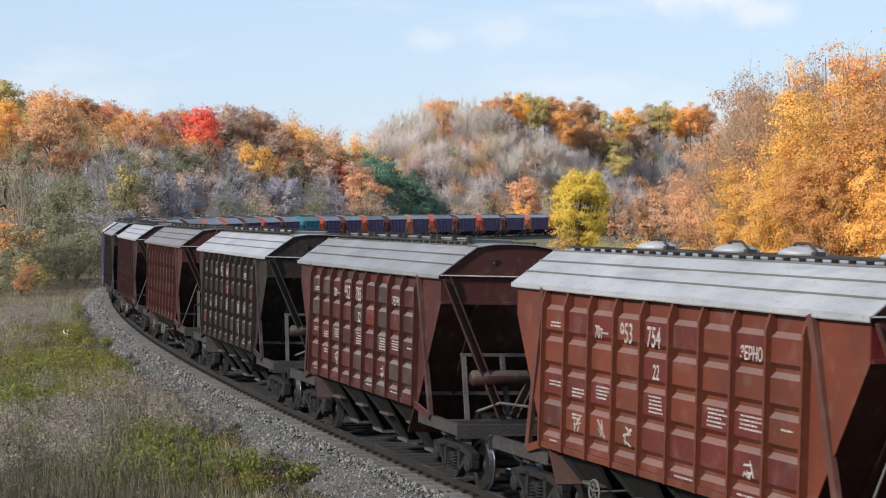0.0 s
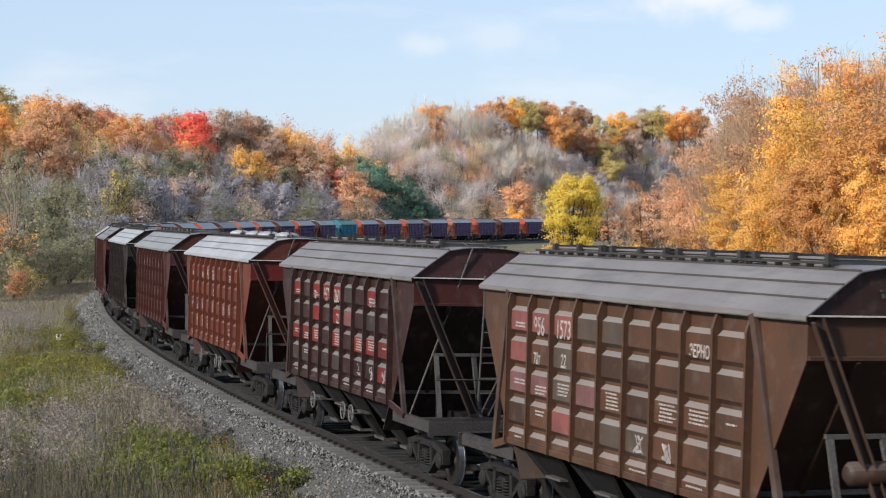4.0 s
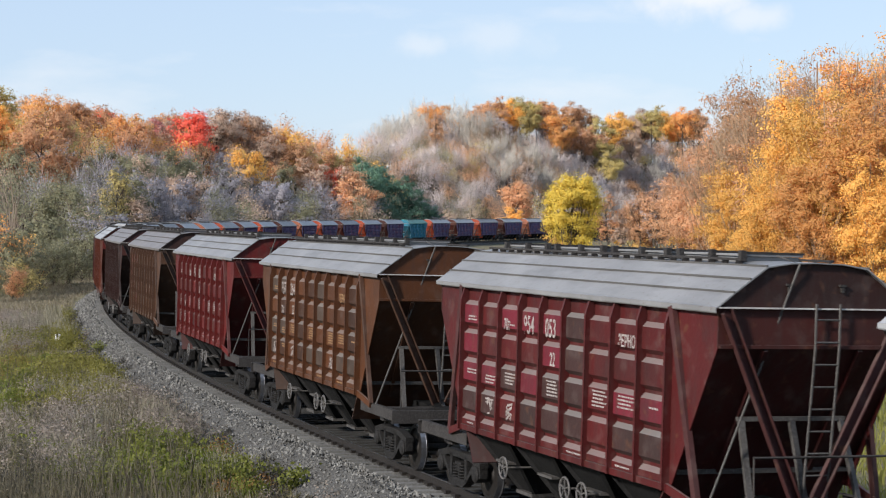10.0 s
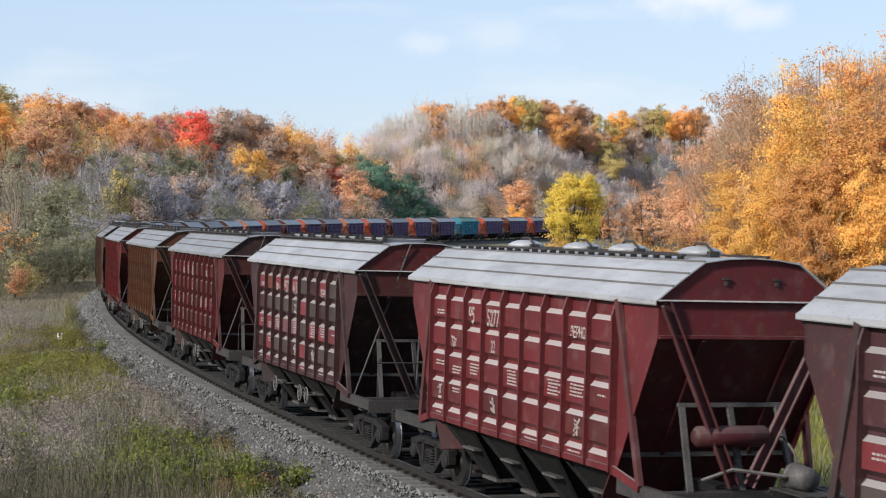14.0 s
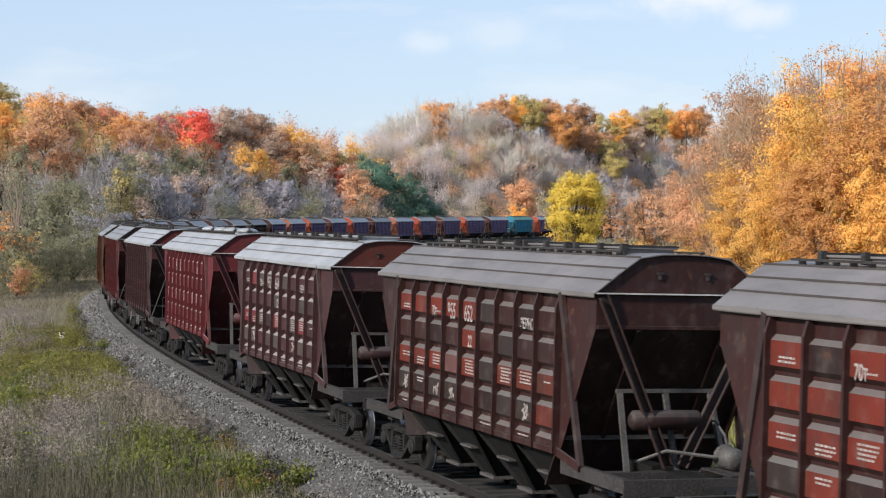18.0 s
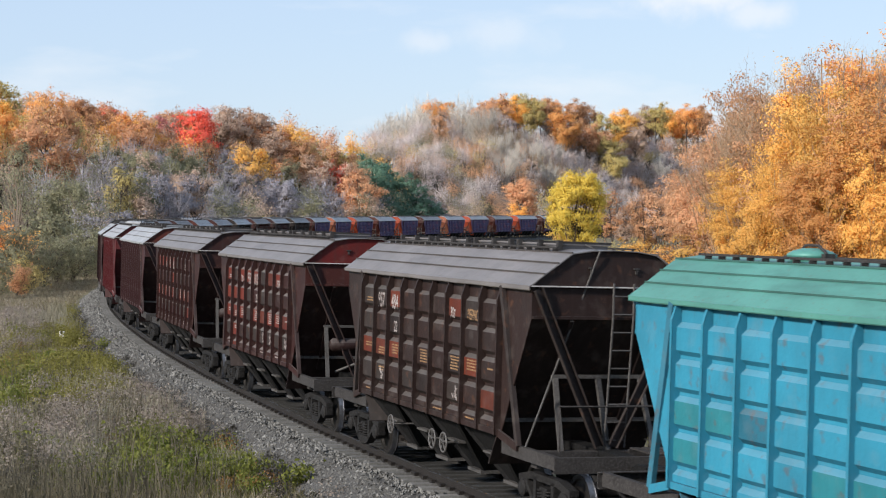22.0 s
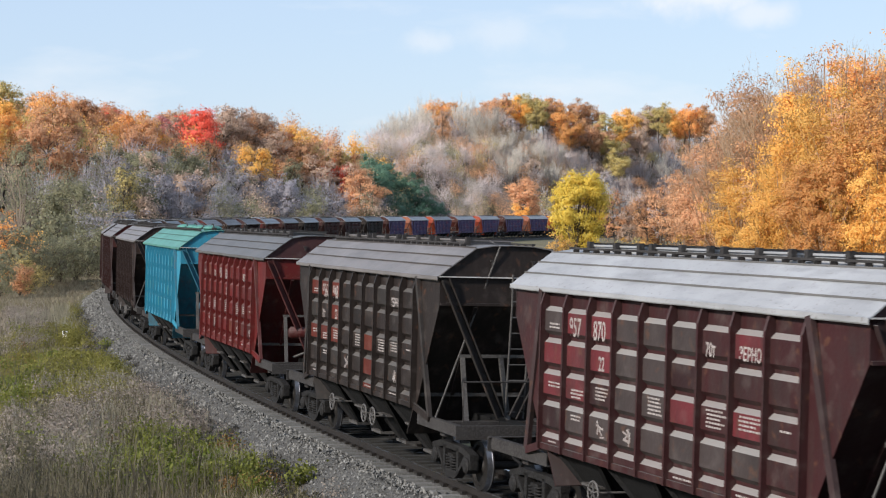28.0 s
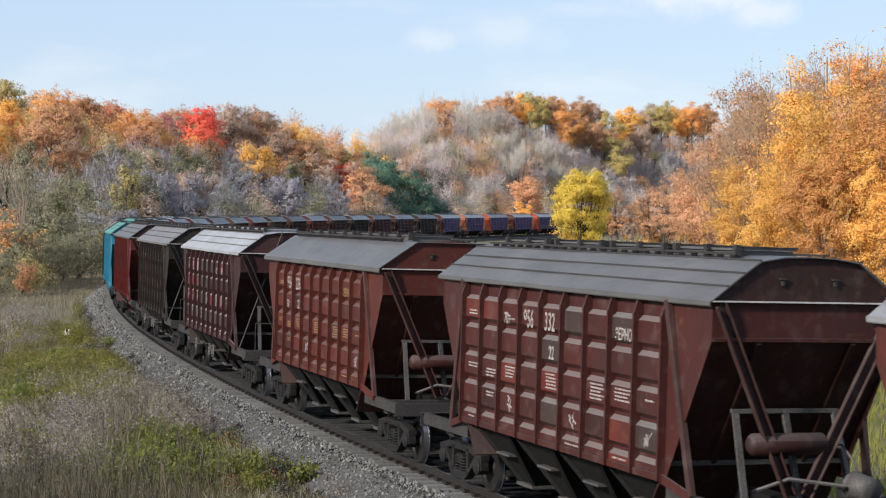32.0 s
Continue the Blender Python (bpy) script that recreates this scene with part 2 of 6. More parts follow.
ochre_letter = surface("ochre_lettering", (0.27, 0.165, 0.085), (0.21, 0.125, 0.065), (0.16, 0.095, 0.052), 3.0, 22.0, 0.7, bump=0.0)


# ---- mesh helpers ----
def part(name, bm, material, parent=None, label="", smooth=False):
    """Links a bmesh as one mesh object, under a thing or a part."""
    me = bpy.data.meshes.new(name)
    bm.normal_update()
    bm.to_mesh(me)
    bm.free()
    for m in (material if isinstance(material, (list, tuple)) else [material]):
        me.materials.append(m)
    if smooth:
        me.polygons.foreach_set("use_smooth", [True] * len(me.polygons))
    ob = new(name, me)
    if parent is not None:
        ob.parent = parent
    if label:
        ob["label"] = label
    return ob


def again(ob, parent, m=None):
    """Another object on the same mesh, under the given parent."""
    o = new(ob.name.split(".")[0], ob.data)
    o.parent = parent
    o.matrix_basis = m if m is not None else ob.matrix_basis
    if "label" in ob:
        o["label"] = ob["label"]
    return o


def box(bm, x0, x1, y0, y1, z0, z1, m=None, slot=0):
    vs = [bm.verts.new((x, y, z)) for x in (x0, x1) for y in (y0, y1) for z in (z0, z1)]
    if m is not None:
        for v in vs:
            v.co = m @ v.co
    for f in ((0, 1, 3, 2), (4, 6, 7, 5), (0, 4, 5, 1), (2, 3, 7, 6), (0, 2, 6, 4), (1, 5, 7, 3)):
        bm.faces.new([vs[i] for i in f]).material_index = slot
    return vs


def bar(bm, a, b, w, h, up=(0, 0, 1)):
    """A straight bar of width w and height h from a to b."""
    a, b = Vector(a), Vector(b)
    d = (b - a).normalized()
    side = d.cross(Vector(up))
    side = side.normalized() if side.length > 1e-4 else Vector((0, 1, 0))
    top = side.cross(d)
    vs = []
    for p in (a, b):
        for sx, sy in ((-1, -1), (1, -1), (1, 1), (-1, 1)):
            vs.append(bm.verts.new(p + side * sx * w / 2 + top * sy * h / 2))
    for f in ((3, 2, 1, 0), (4, 5, 6, 7), (0, 1, 5, 4), (1, 2, 6, 5), (2, 3, 7, 6), (3, 0, 4, 7)):
        bm.faces.new([vs[i] for i in f])


def channel(bm, a, b, w, h, t=0.016, up=(0, 0, 1)):
    """A rolled channel: a web with two flanges."""
    a, b = Vector(a), Vector(b)
    d = (b - a).normalized()
    side = d.cross(Vector(up)).normalized()
    top = side.cross(d)
    outline = ((-w / 2, -t / 2), (w / 2, -t / 2), (w / 2, h), (w / 2 - t, h), (w / 2 - t, t / 2), (t - w / 2, t / 2), (t - w / 2, h), (-w / 2, h))
    slab(bm, [a + side * u + top * v for u, v in outline], b - a)


def tube(bm, pts, r, n=8, slot=0, cap=True):
    """A round tube through the points; r is one radius or one a point."""
    pts = [Vector(p) for p in pts]
    rings = []
    for i, p in enumerate(pts):
        d = (pts[min(i + 1, len(pts) - 1)] - pts[max(i - 1, 0)]).normalized()
        u = d.cross(Vector((0, 0, 1)) if abs(d.z) < 0.9 else Vector((1, 0, 0))).normalized()
        v = d.cross(u)
        rr = r[i] if isinstance(r, (list, tuple)) else r
        rings.append([bm.verts.new(p + (u * math.cos(a) + v * math.sin(a)) * rr) for a in (2 * math.pi * k / n for k in range(n))])
    for p, q in zip(rings, rings[1:]):
        for k in range(n):
            bm.faces.new((p[k], p[(k + 1) % n], q[(k + 1) % n], q[k])).material_index = slot
    if cap:
        bm.faces.new(rings[0][::-1]).material_index = slot
        bm.faces.new(rings[-1]).material_index = slot


def lathe(bm, profile, centre, axis="y", n=20, slots=None):
    """Turns a closed profile of (along, radius) round an axis through centre."""
    c = Vector(centre)
    rings = []
    for h, r in profile:
        ring = []
        for k in range(n):
            a = 2 * math.pi * k / n
            p = {"y": (r * math.cos(a), h, r * math.sin(a)), "z": (r * math.cos(a), r * math.sin(a), h), "x": (h, r * math.cos(a), r * math.sin(a))}[axis]
            ring.append(bm.verts.new(c + Vector(p)))
        rings.append(ring)
    for i, (p, q) in enumerate(zip(rings, rings[1:])):
        for k in range(n):
            bm.faces.new((p[k], q[k], q[(k + 1) % n], p[(k + 1) % n])).material_index = slots[i] if slots else 0
    bm.faces.new(rings[0])
    bm.faces.new(rings[-1][::-1])


def ring(bm, centre, r, t, axis="y", n=18, m=6):
    """A torus."""
    c = Vector(centre)
    grid = []
    for i in range(n):
        a = 2 * math.pi * i / n
        row = []
        for j in range(m):
            b = 2 * math.pi * j / m
            rr = r + t * math.cos(b)
            p = (rr * math.cos(a), t * math.sin(b), rr * math.sin(a)) if axis == "y" else (rr * math.cos(a), rr * math.sin(a), t * math.sin(b))
            row.append(bm.verts.new(c + Vector(p)))
        grid.append(row)
    for i in range(n):
        for j in range(m):
            bm.faces.new((grid[i][j], grid[(i + 1) % n][j], grid[(i + 1) % n][(j + 1) % m], grid[i][(j + 1) % m]))


def slab(bm, outline, offset):
    """A flat outline given thickness along offset."""
    o = Vector(offset)
    a = [bm.verts.new(Vector(p)) for p in outline]
    b = [bm.verts.new(Vector(p) + o) for p in outline]
    bm.faces.new(a)
    bm.faces.new(b[::-1])
    for i in range(len(a)):
        j = (i + 1) % len(a)
        bm.faces.new((a[j], a[i], b[i], b[j]))


def from_arrays(name, verts, faces, material, smooth=False, normals=None):
    me = bpy.data.meshes.new(name)
    me.from_pydata(verts if isinstance(verts, list) else verts.tolist(), [], faces if isinstance(faces, list) else faces.tolist())
    for m in (material if isinstance(material, (list, tuple)) else [material]):
        me.materials.append(m)
    if smooth:
        me.polygons.foreach_set("use_smooth", [True] * len(me.polygons))
    me.update()
    if normals is not None:
        me.polygons.foreach_set("use_smooth", [True] * len(me.polygons))
        me.normals_split_custom_set_from_vertices(np.asarray(normals).tolist())
    return me


# ---- the track's line ----
KNOTS = (-60, 0, 40, 80, 120, 180, 240, 320, 400, 440, 470)
BENDS = (0.0009, -0.0021, -0.0017, -0.0022, -0.0028, -0.0012, -0.0020, -0.0021, -0.0019, -0.0020, -0.0045)
S0, S1 = -320, 800
ss = np.arange(S0, S1 + 0.5, 1.0)
kap = np.interp(ss, KNOTS, BENDS)
kap[ss < -60] = 0.0
th = np.concatenate([[0], np.cumsum((kap[1:] + kap[:-1]) / 2)])
th = th - th[-S0] + 1.9105
tx = np.concatenate([[0], np.cumsum((np.cos(th[1:]) + np.cos(th[:-1])) / 2)])
ty = np.concatenate([[0], np.cumsum((np.sin(th[1:]) + np.sin(th[:-1])) / 2)])
tx, ty = tx - tx[-S0] + 0.7262, ty - ty[-S0] + 37.0183
tz = -0.0039 * np.minimum(ss, 60) - 0.0073 * np.maximum(0, ss - 60)
CANT = 0.0366


def rail_point(s):
    return Vector((np.interp(s, ss, tx), np.interp(s, ss, ty), np.interp(s, ss, tz)))


def along(s, base=0.5):
    """The pose of something on the rails at s: x forward, y left, leaning with the cant."""
    a, b = rail_point(s + base), rail_point(s - base)
    fwd = (a - b).normalized()
    left = Vector((0, 0, 1)).cross(fwd).normalized()
    up = fwd.cross(left)
    m = Matrix((fwd, left, up)).transposed().to_4x4()
    return Matrix.Translation((a + b) / 2) @ m @ Matrix.Rotation(CANT, 4, "X")


# ---- the ground ----
def smooth_step(a, b, v):
    v = np.clip((v - a) / (b - a), 0, 1)
    return v * v * (3 - 2 * v)


def track_side(x, y):
    """Distance to the left of the track (negative to its right) and the track's height there."""
    x, y = np.atleast_1d(x).astype(float), np.atleast_1d(y).astype(float)
    q, z = np.empty(len(x)), np.empty(len(x))
    sub = slice(0, None, 2)
    X, Y, T, Z = tx[sub], ty[sub], th[sub], tz[sub]
    for i in range(0, len(x), 4000):
        dx, dy = x[i:i + 4000, None] - X, y[i:i + 4000, None] - Y
        k = np.argmin(dx * dx + dy * dy, 1)
        r = np.arange(len(k))
        side = -np.sin(T[k]) * dx[r, k] + np.cos(T[k]) * dy[r, k]
        q[i:i + 4000] = np.sign(side) * np.hypot(dx[r, k], dy[r, k])
        z[i:i + 4000] = Z[k]
    return q, z


def ground_height(x, y):
    x, y = np.atleast_1d(x).astype(float), np.atleast_1d(y).astype(float)
    q, zt = track_side(x, y)
    az = np.arctan2(x, y)
    d = np.hypot(x, y)
    hill = np.interp(az, (-1.2, -0.24, -0.18, -0.13, -0.10, -0.05, -0.03, 0.0, 0.05, 0.10, 0.14, 0.3, 1.2),
                     (14, 14.6, 15.2, 15.8, 17.3, 19.3, 18.0, 21, 23, 22, 21, 19, 16))
    z = zt - 0.72
    z = z + hill * smooth_step(8, 50, q) * smooth_step(95, 210, d)
    z = z + 0.9 * smooth_step(6, 14, q) * np.sin(x * 0.21 + 1.3) * np.sin(y * 0.13) * 0.35
    z = z - 0.8 * smooth_step(4, 20, -q)
    # the bank on which the camera stands
    z = np.maximum(z, 3.95 - 0.17 * np.maximum(0, d - 2.5) * (1 + 0.02 * d) - 0.25 * np.maximum(0, 3.5 - q) * (q > -60) * (q < 3.5) - 50 * (q < 2.6))
    return z


az = np.concatenate([np.linspace(-math.pi, -0.42, 40), np.linspace(-0.4, 0.4, 181), np.linspace(0.42, math.pi, 40)])
rad = np.concatenate([[0.0], np.arange(2, 34, 2), np.arange(34, 130, 1.5), np.geomspace(131, 700, 90), np.geomspace(740, 4500, 16)])
gx, gy = (rad[:, None] * np.sin(az)).ravel(), (rad[:, None] * np.cos(az)).ravel()
gz = ground_height(gx, gy) + 0.06 * np.sin(gx * 1.9) * np.sin(gy * 1.3) * (np.hypot(gx, gy) < 200)
na = len(az)
gi = np.arange(len(rad) - 1)[:, None] * na + np.arange(na - 1)
gf = np.stack([gi, gi + 1, gi + na + 1, gi + na], -1).reshape(-1, 4)[:, ::-1]
ground = new("ground", from_arrays("ground", np.stack([gx, gy, gz], 1), gf, ground_mat, True))
tagged(ground, "rough meadow ground with dry autumn grass", "ground", kind="structure")


# ---- ballast, sleepers and rails ----
def sweep(name, profile, s_from, s_to, step, material, slots=None):
    """A closed profile of (y, z) swept along the track."""
    n, verts, faces = len(profile), [], []
    stations = np.arange(s_from, s_to + step / 2, step)
    for s in stations:
        m = along(s)
        verts += [tuple(m @ Vector((0, y, z))) for y, z in profile]
    for i in range(len(stations) - 1):
        for k in range(n):
            faces.append((i * n + k, i * n + (k + 1) % n, (i + 1) * n + (k + 1) % n, (i + 1) * n + k))
    me = from_arrays(name, verts, faces, material)
    if slots:
        for f in me.polygons:
            f.material_index = slots[f.index % n]
    return new(name, me)


bed = sweep("ballast_bed", ((-3.0, -0.95), (-1.9, -0.27), (-1.4, -0.235), (1.4, -0.235), (1.80, -0.25), (3.0, -0.95)), -100, 780, 1.5, ballast_mat)
tagged(bed, "grey crushed stone ballast bed under the track", "ballast", kind="structure")
head = [(-0.035, 0), (0.035, 0), (0.036, -0.03), (0.010, -0.045), (0.009, -0.14), (0.066, -0.165), (0.066, -0.18), (-0.066, -0.18), (-0.066, -0.165), (-0.009, -0.14), (-0.010, -0.045), (-0.036, -0.03)]
# a darker strip of ballast between the rails
dark_bed_mat = surface("oily_ballast", (0.021, 0.0205, 0.019), (0.013, 0.0125, 0.012), (0.038, 0.037, 0.035), 1.2, 14.0, 0.85, bump=1.0, deep=0.05)
tagged(sweep("oily_ballast", ((-0.70, -0.25), (-0.70, -0.226), (0.70, -0.226), (0.70, -0.25)), -100, 780, 1.5, dark_bed_mat), "dark ballast between the rails", "ballast", kind="structure")
for side in (1, -1):
    o = sweep("rail", [(y + side * 0.797, z) for y, z in head], -100, 780, 2.0, [rail_mat, tread_mat], [1] + [0] * 11)
    tagged(o, "brown steel rail with a bright worn head", "rail", "rails", "structure")


# ---- the hopper wagon ----
LE, WP, WR, HE, HB = 5.44, 1.50, 1.60, 4.05, 1.40
RIBS = [-4.0725 + 0.905 * i for i in range(10)]
ROWS = [1.42] + [1.67 + 0.52 * i for i in range(5)]
ROOF = [(1.545, 4.045), (1.30, 4.232), (1.05, 4.418), (0.80, 4.595), (0.42, 4.655), (0, 4.67)]


def mirror_y(bm):
    for v in bm.verts:
        v.co.y = -v.co.y
    bmesh.ops.reverse_faces(bm, faces=bm.faces[:])


def side_wall_mesh(sign, cells=None):
    """A side sheet pressed into five rows of pillows between the ribs, with plain end plates. cells: the paint slot of each pillow, by row and column."""
    bm = bmesh.new()
    y0, y1 = WP - 0.055, WP + 0.022
    for i, (xa, xb) in enumerate(zip(RIBS, RIBS[1:])):
        for j, (za, zb) in enumerate(zip(ROWS, ROWS[1:])):
            xm, hx = (xa + xb) / 2, (xb - xa) / 2 - 0.012
            under = 0.095 if j else 0.05
            outer = [(xa, za), (xb, za), (xb, zb), (xa, zb)]
            mid = [(xm - hx, za + 0.025), (xm + hx, za + 0.025), (xm + hx, zb - 0.025), (xm - hx, zb - 0.025)]
            inner = [(xm - hx + 0.012, za + under), (xm + hx - 0.012, za + under), (xm + hx - 0.012, zb - 0.10), (xm - hx + 0.012, zb - 0.10)]
            slot = cells[j][8 - i] if cells else 0
            a = [bm.verts.new((x, y0, z)) for x, z in outer]
            b = [bm.verts.new((x, y0, z)) for x, z in mid]
            c = [bm.verts.new((x, y1, z)) for x, z in inner]
            for p, q in ((a, b), (b, c)):
                for k in range(4):
                    m = (k + 1) % 4
                    bm.faces.new((p[m], p[k], q[k], q[m])).material_index = slot if slot in (2, 3) and p is b else 0
            bm.faces.new(c[::-1]).material_index = slot
    box(bm, RIBS[0], RIBS[-1], y0 - 0.02, y0, ROWS[-1], HE)
    for e in (1, -1):
        pts = [(RIBS[-1], HB), (RIBS[-1] + 0.06, HB), (LE - 0.04, 3.49), (LE - 0.04, HE), (RIBS[-1], HE)]
        slab(bm, [(e * x, WP - 0.02, z) for x, z in (pts if e < 0 else pts[::-1])], (0, -0.02, 0))
    box(bm, RIBS[0], RIBS[-1], y0 - 0.03, y0 - 0.02, HB, HE)
    bmesh.ops.remove_doubles(bm, verts=bm.verts[:], dist=0.001)
    if sign < 0:
        mirror_y(bm)
    bmesh.ops.recalc_face_normals(bm, faces=bm.faces[:])
    return bm


def rib_mesh(sign):
    bm = bmesh.new()
    for dx in (-0.022, 0.022):
        slab(bm, [(dx - 0.006, WP - 0.05, HB - 0.03), (dx - 0.006, WR, HB - 0.03), (dx - 0.006, WR, HE - 0.30), (dx - 0.006, WP + 0.005, HE - 0.02), (dx - 0.006, WP - 0.05, HE - 0.02)], (0.012, 0, 0))
    slab(bm, [(-0.028, WR - 0.012, HB - 0.03), (0.028, WR - 0.012, HB - 0.03), (0.028, WR - 0.012, HE - 0.31), (-0.028, WR - 0.012, HE - 0.31)], (0, 0.014, 0))
    slab(bm, [(-0.028, WR - 0.012, HE - 0.31), (0.028, WR - 0.012, HE - 0.31), (0.028, WP, HE - 0.03), (-0.028, WP, HE - 0.03)], (0, 0.014, 0.003))
    if sign < 0:
        mirror_y(bm)
    bmesh.ops.recalc_face_normals(bm, faces=bm.faces[:])
    return bm


def side_frame_mesh(sign):
    """Cast bogie side frame: top chord, sloping tension members, columns and box ends."""
    bm = bmesh.new()
    y = 1.03 * sign
    def piece(pts, w=0.17):
        slab(bm, [(x, y - w / 2, z) for x, z in pts], (0, w, 0))
    piece([(-1.12, 0.60), (-1.12, 0.70), (-0.62, 0.80), (0.62, 0.80), (1.12, 0.70), (1.12, 0.60), (0.55, 0.68), (-0.55, 0.68)])
    piece([(-0.34, 0.20), (-0.34, 0.30), (0.34, 0.30), (0.34, 0.20), (0.24, 0.14), (-0.24, 0.14)])
    for e in (1, -1):
        piece([(e * 0.90, 0.62), (e * 0.74, 0.62), (e * 0.28, 0.20), (e * 0.36, 0.20)][::e])
        piece([(e * 0.34, 0.24), (e * 0.46, 0.28), (e * 0.44, 0.74), (e * 0.32, 0.74)][::e])
        piece([(e * 0.74, 0.42), (e * 1.11, 0.42), (e * 1.11, 0.66), (e * 0.74, 0.66)][::e], 0.15)
        lathe(bm, [(-0.12, 0.0001), (-0.12, 0.155), (0.10, 0.155), (0.13, 0.11), (0.14, 0.0001)] if sign > 0 else [(-0.14, 0.0001), (-0.13, 0.11), (-0.10, 0.155), (0.12, 0.155), (0.12, 0.0001)], (e * 0.925, y, 0.475), "y", 12)
    bmesh.ops.recalc_face_normals(bm, faces=bm.faces[:])
    return bm


def make_bogie(parent, x, far=False):
    bm = bmesh.new()
    box(bm, -0.22, 0.22, -0.95, 0.95, 0.48, 0.70)
    box(bm, -0.16, 0.16, -1.12, 1.12, 0.42, 0.60)
    lathe(bm, [(0.70, 0.0001), (0.70, 0.24), (0.80, 0.24), (0.80, 0.0001)], (0, 0, 0), "z", 14)
    bogie = part("bogie", bm, cast_mat, parent)
    bogie.location = (x, 0, 0)
    for sgn in (1, -1):
        part("side_frame", side_frame_mesh(sgn), cast_mat, bogie)
        for dx in (-0.14, 0.14) if not far else ():
            bm = bmesh.new()
            for k in range(5):
                ring(bm, (dx, 1.06 * sgn, 0.325 + k * 0.055), 0.085, 0.019, "z", 10, 5)
            part("spring", bm, cast_mat, bogie, smooth=True)
        if far:
            continue
        bm = bmesh.new()
        box(bm, -0.66, -0.58, 0.72 * sgn - 0.05, 0.72 * sgn + 0.05, 0.25, 0.62)
        box(bm, 0.58, 0.66, 0.72 * sgn - 0.05, 0.72 * sgn + 0.05, 0.25, 0.62)
        tagged(part("brake_shoe", bm, dark_mat, bogie), kind="stuff")
    for e in (1, -1):
        bm = bmesh.new()
        tube(bm, [(0, -1.1, 0), (0, 1.1, 0)], 0.08, 10)
        for sgn in (1, -1):
            prof = [(-0.055, 0.10), (-0.055, 0.14), (-0.02, 0.19), (-0.01, 0.38), (-0.055, 0.40), (-0.055, 0.470), (0.045, 0.478), (0.050, 0.50), (0.075, 0.50), (0.075, 0.40), (0.03, 0.38), (0.02, 0.19), (0.06, 0.14), (0.06, 0.10)]
            lathe(bm, [(-h * sgn, r) for h, r in prof], (0, 0.80 * sgn, 0), "y", 26, [0, 0, 0, 0, 0, 1, 1, 0, 0, 0, 0, 0, 0])
        bmesh.ops.recalc_face_normals(bm, faces=bm.faces[:])
        ws = part("wheelset", bm, [wheel_mat, shine_mat], bogie)
        ws.location = (e * 0.925, 0, 0.475)
    return bogie


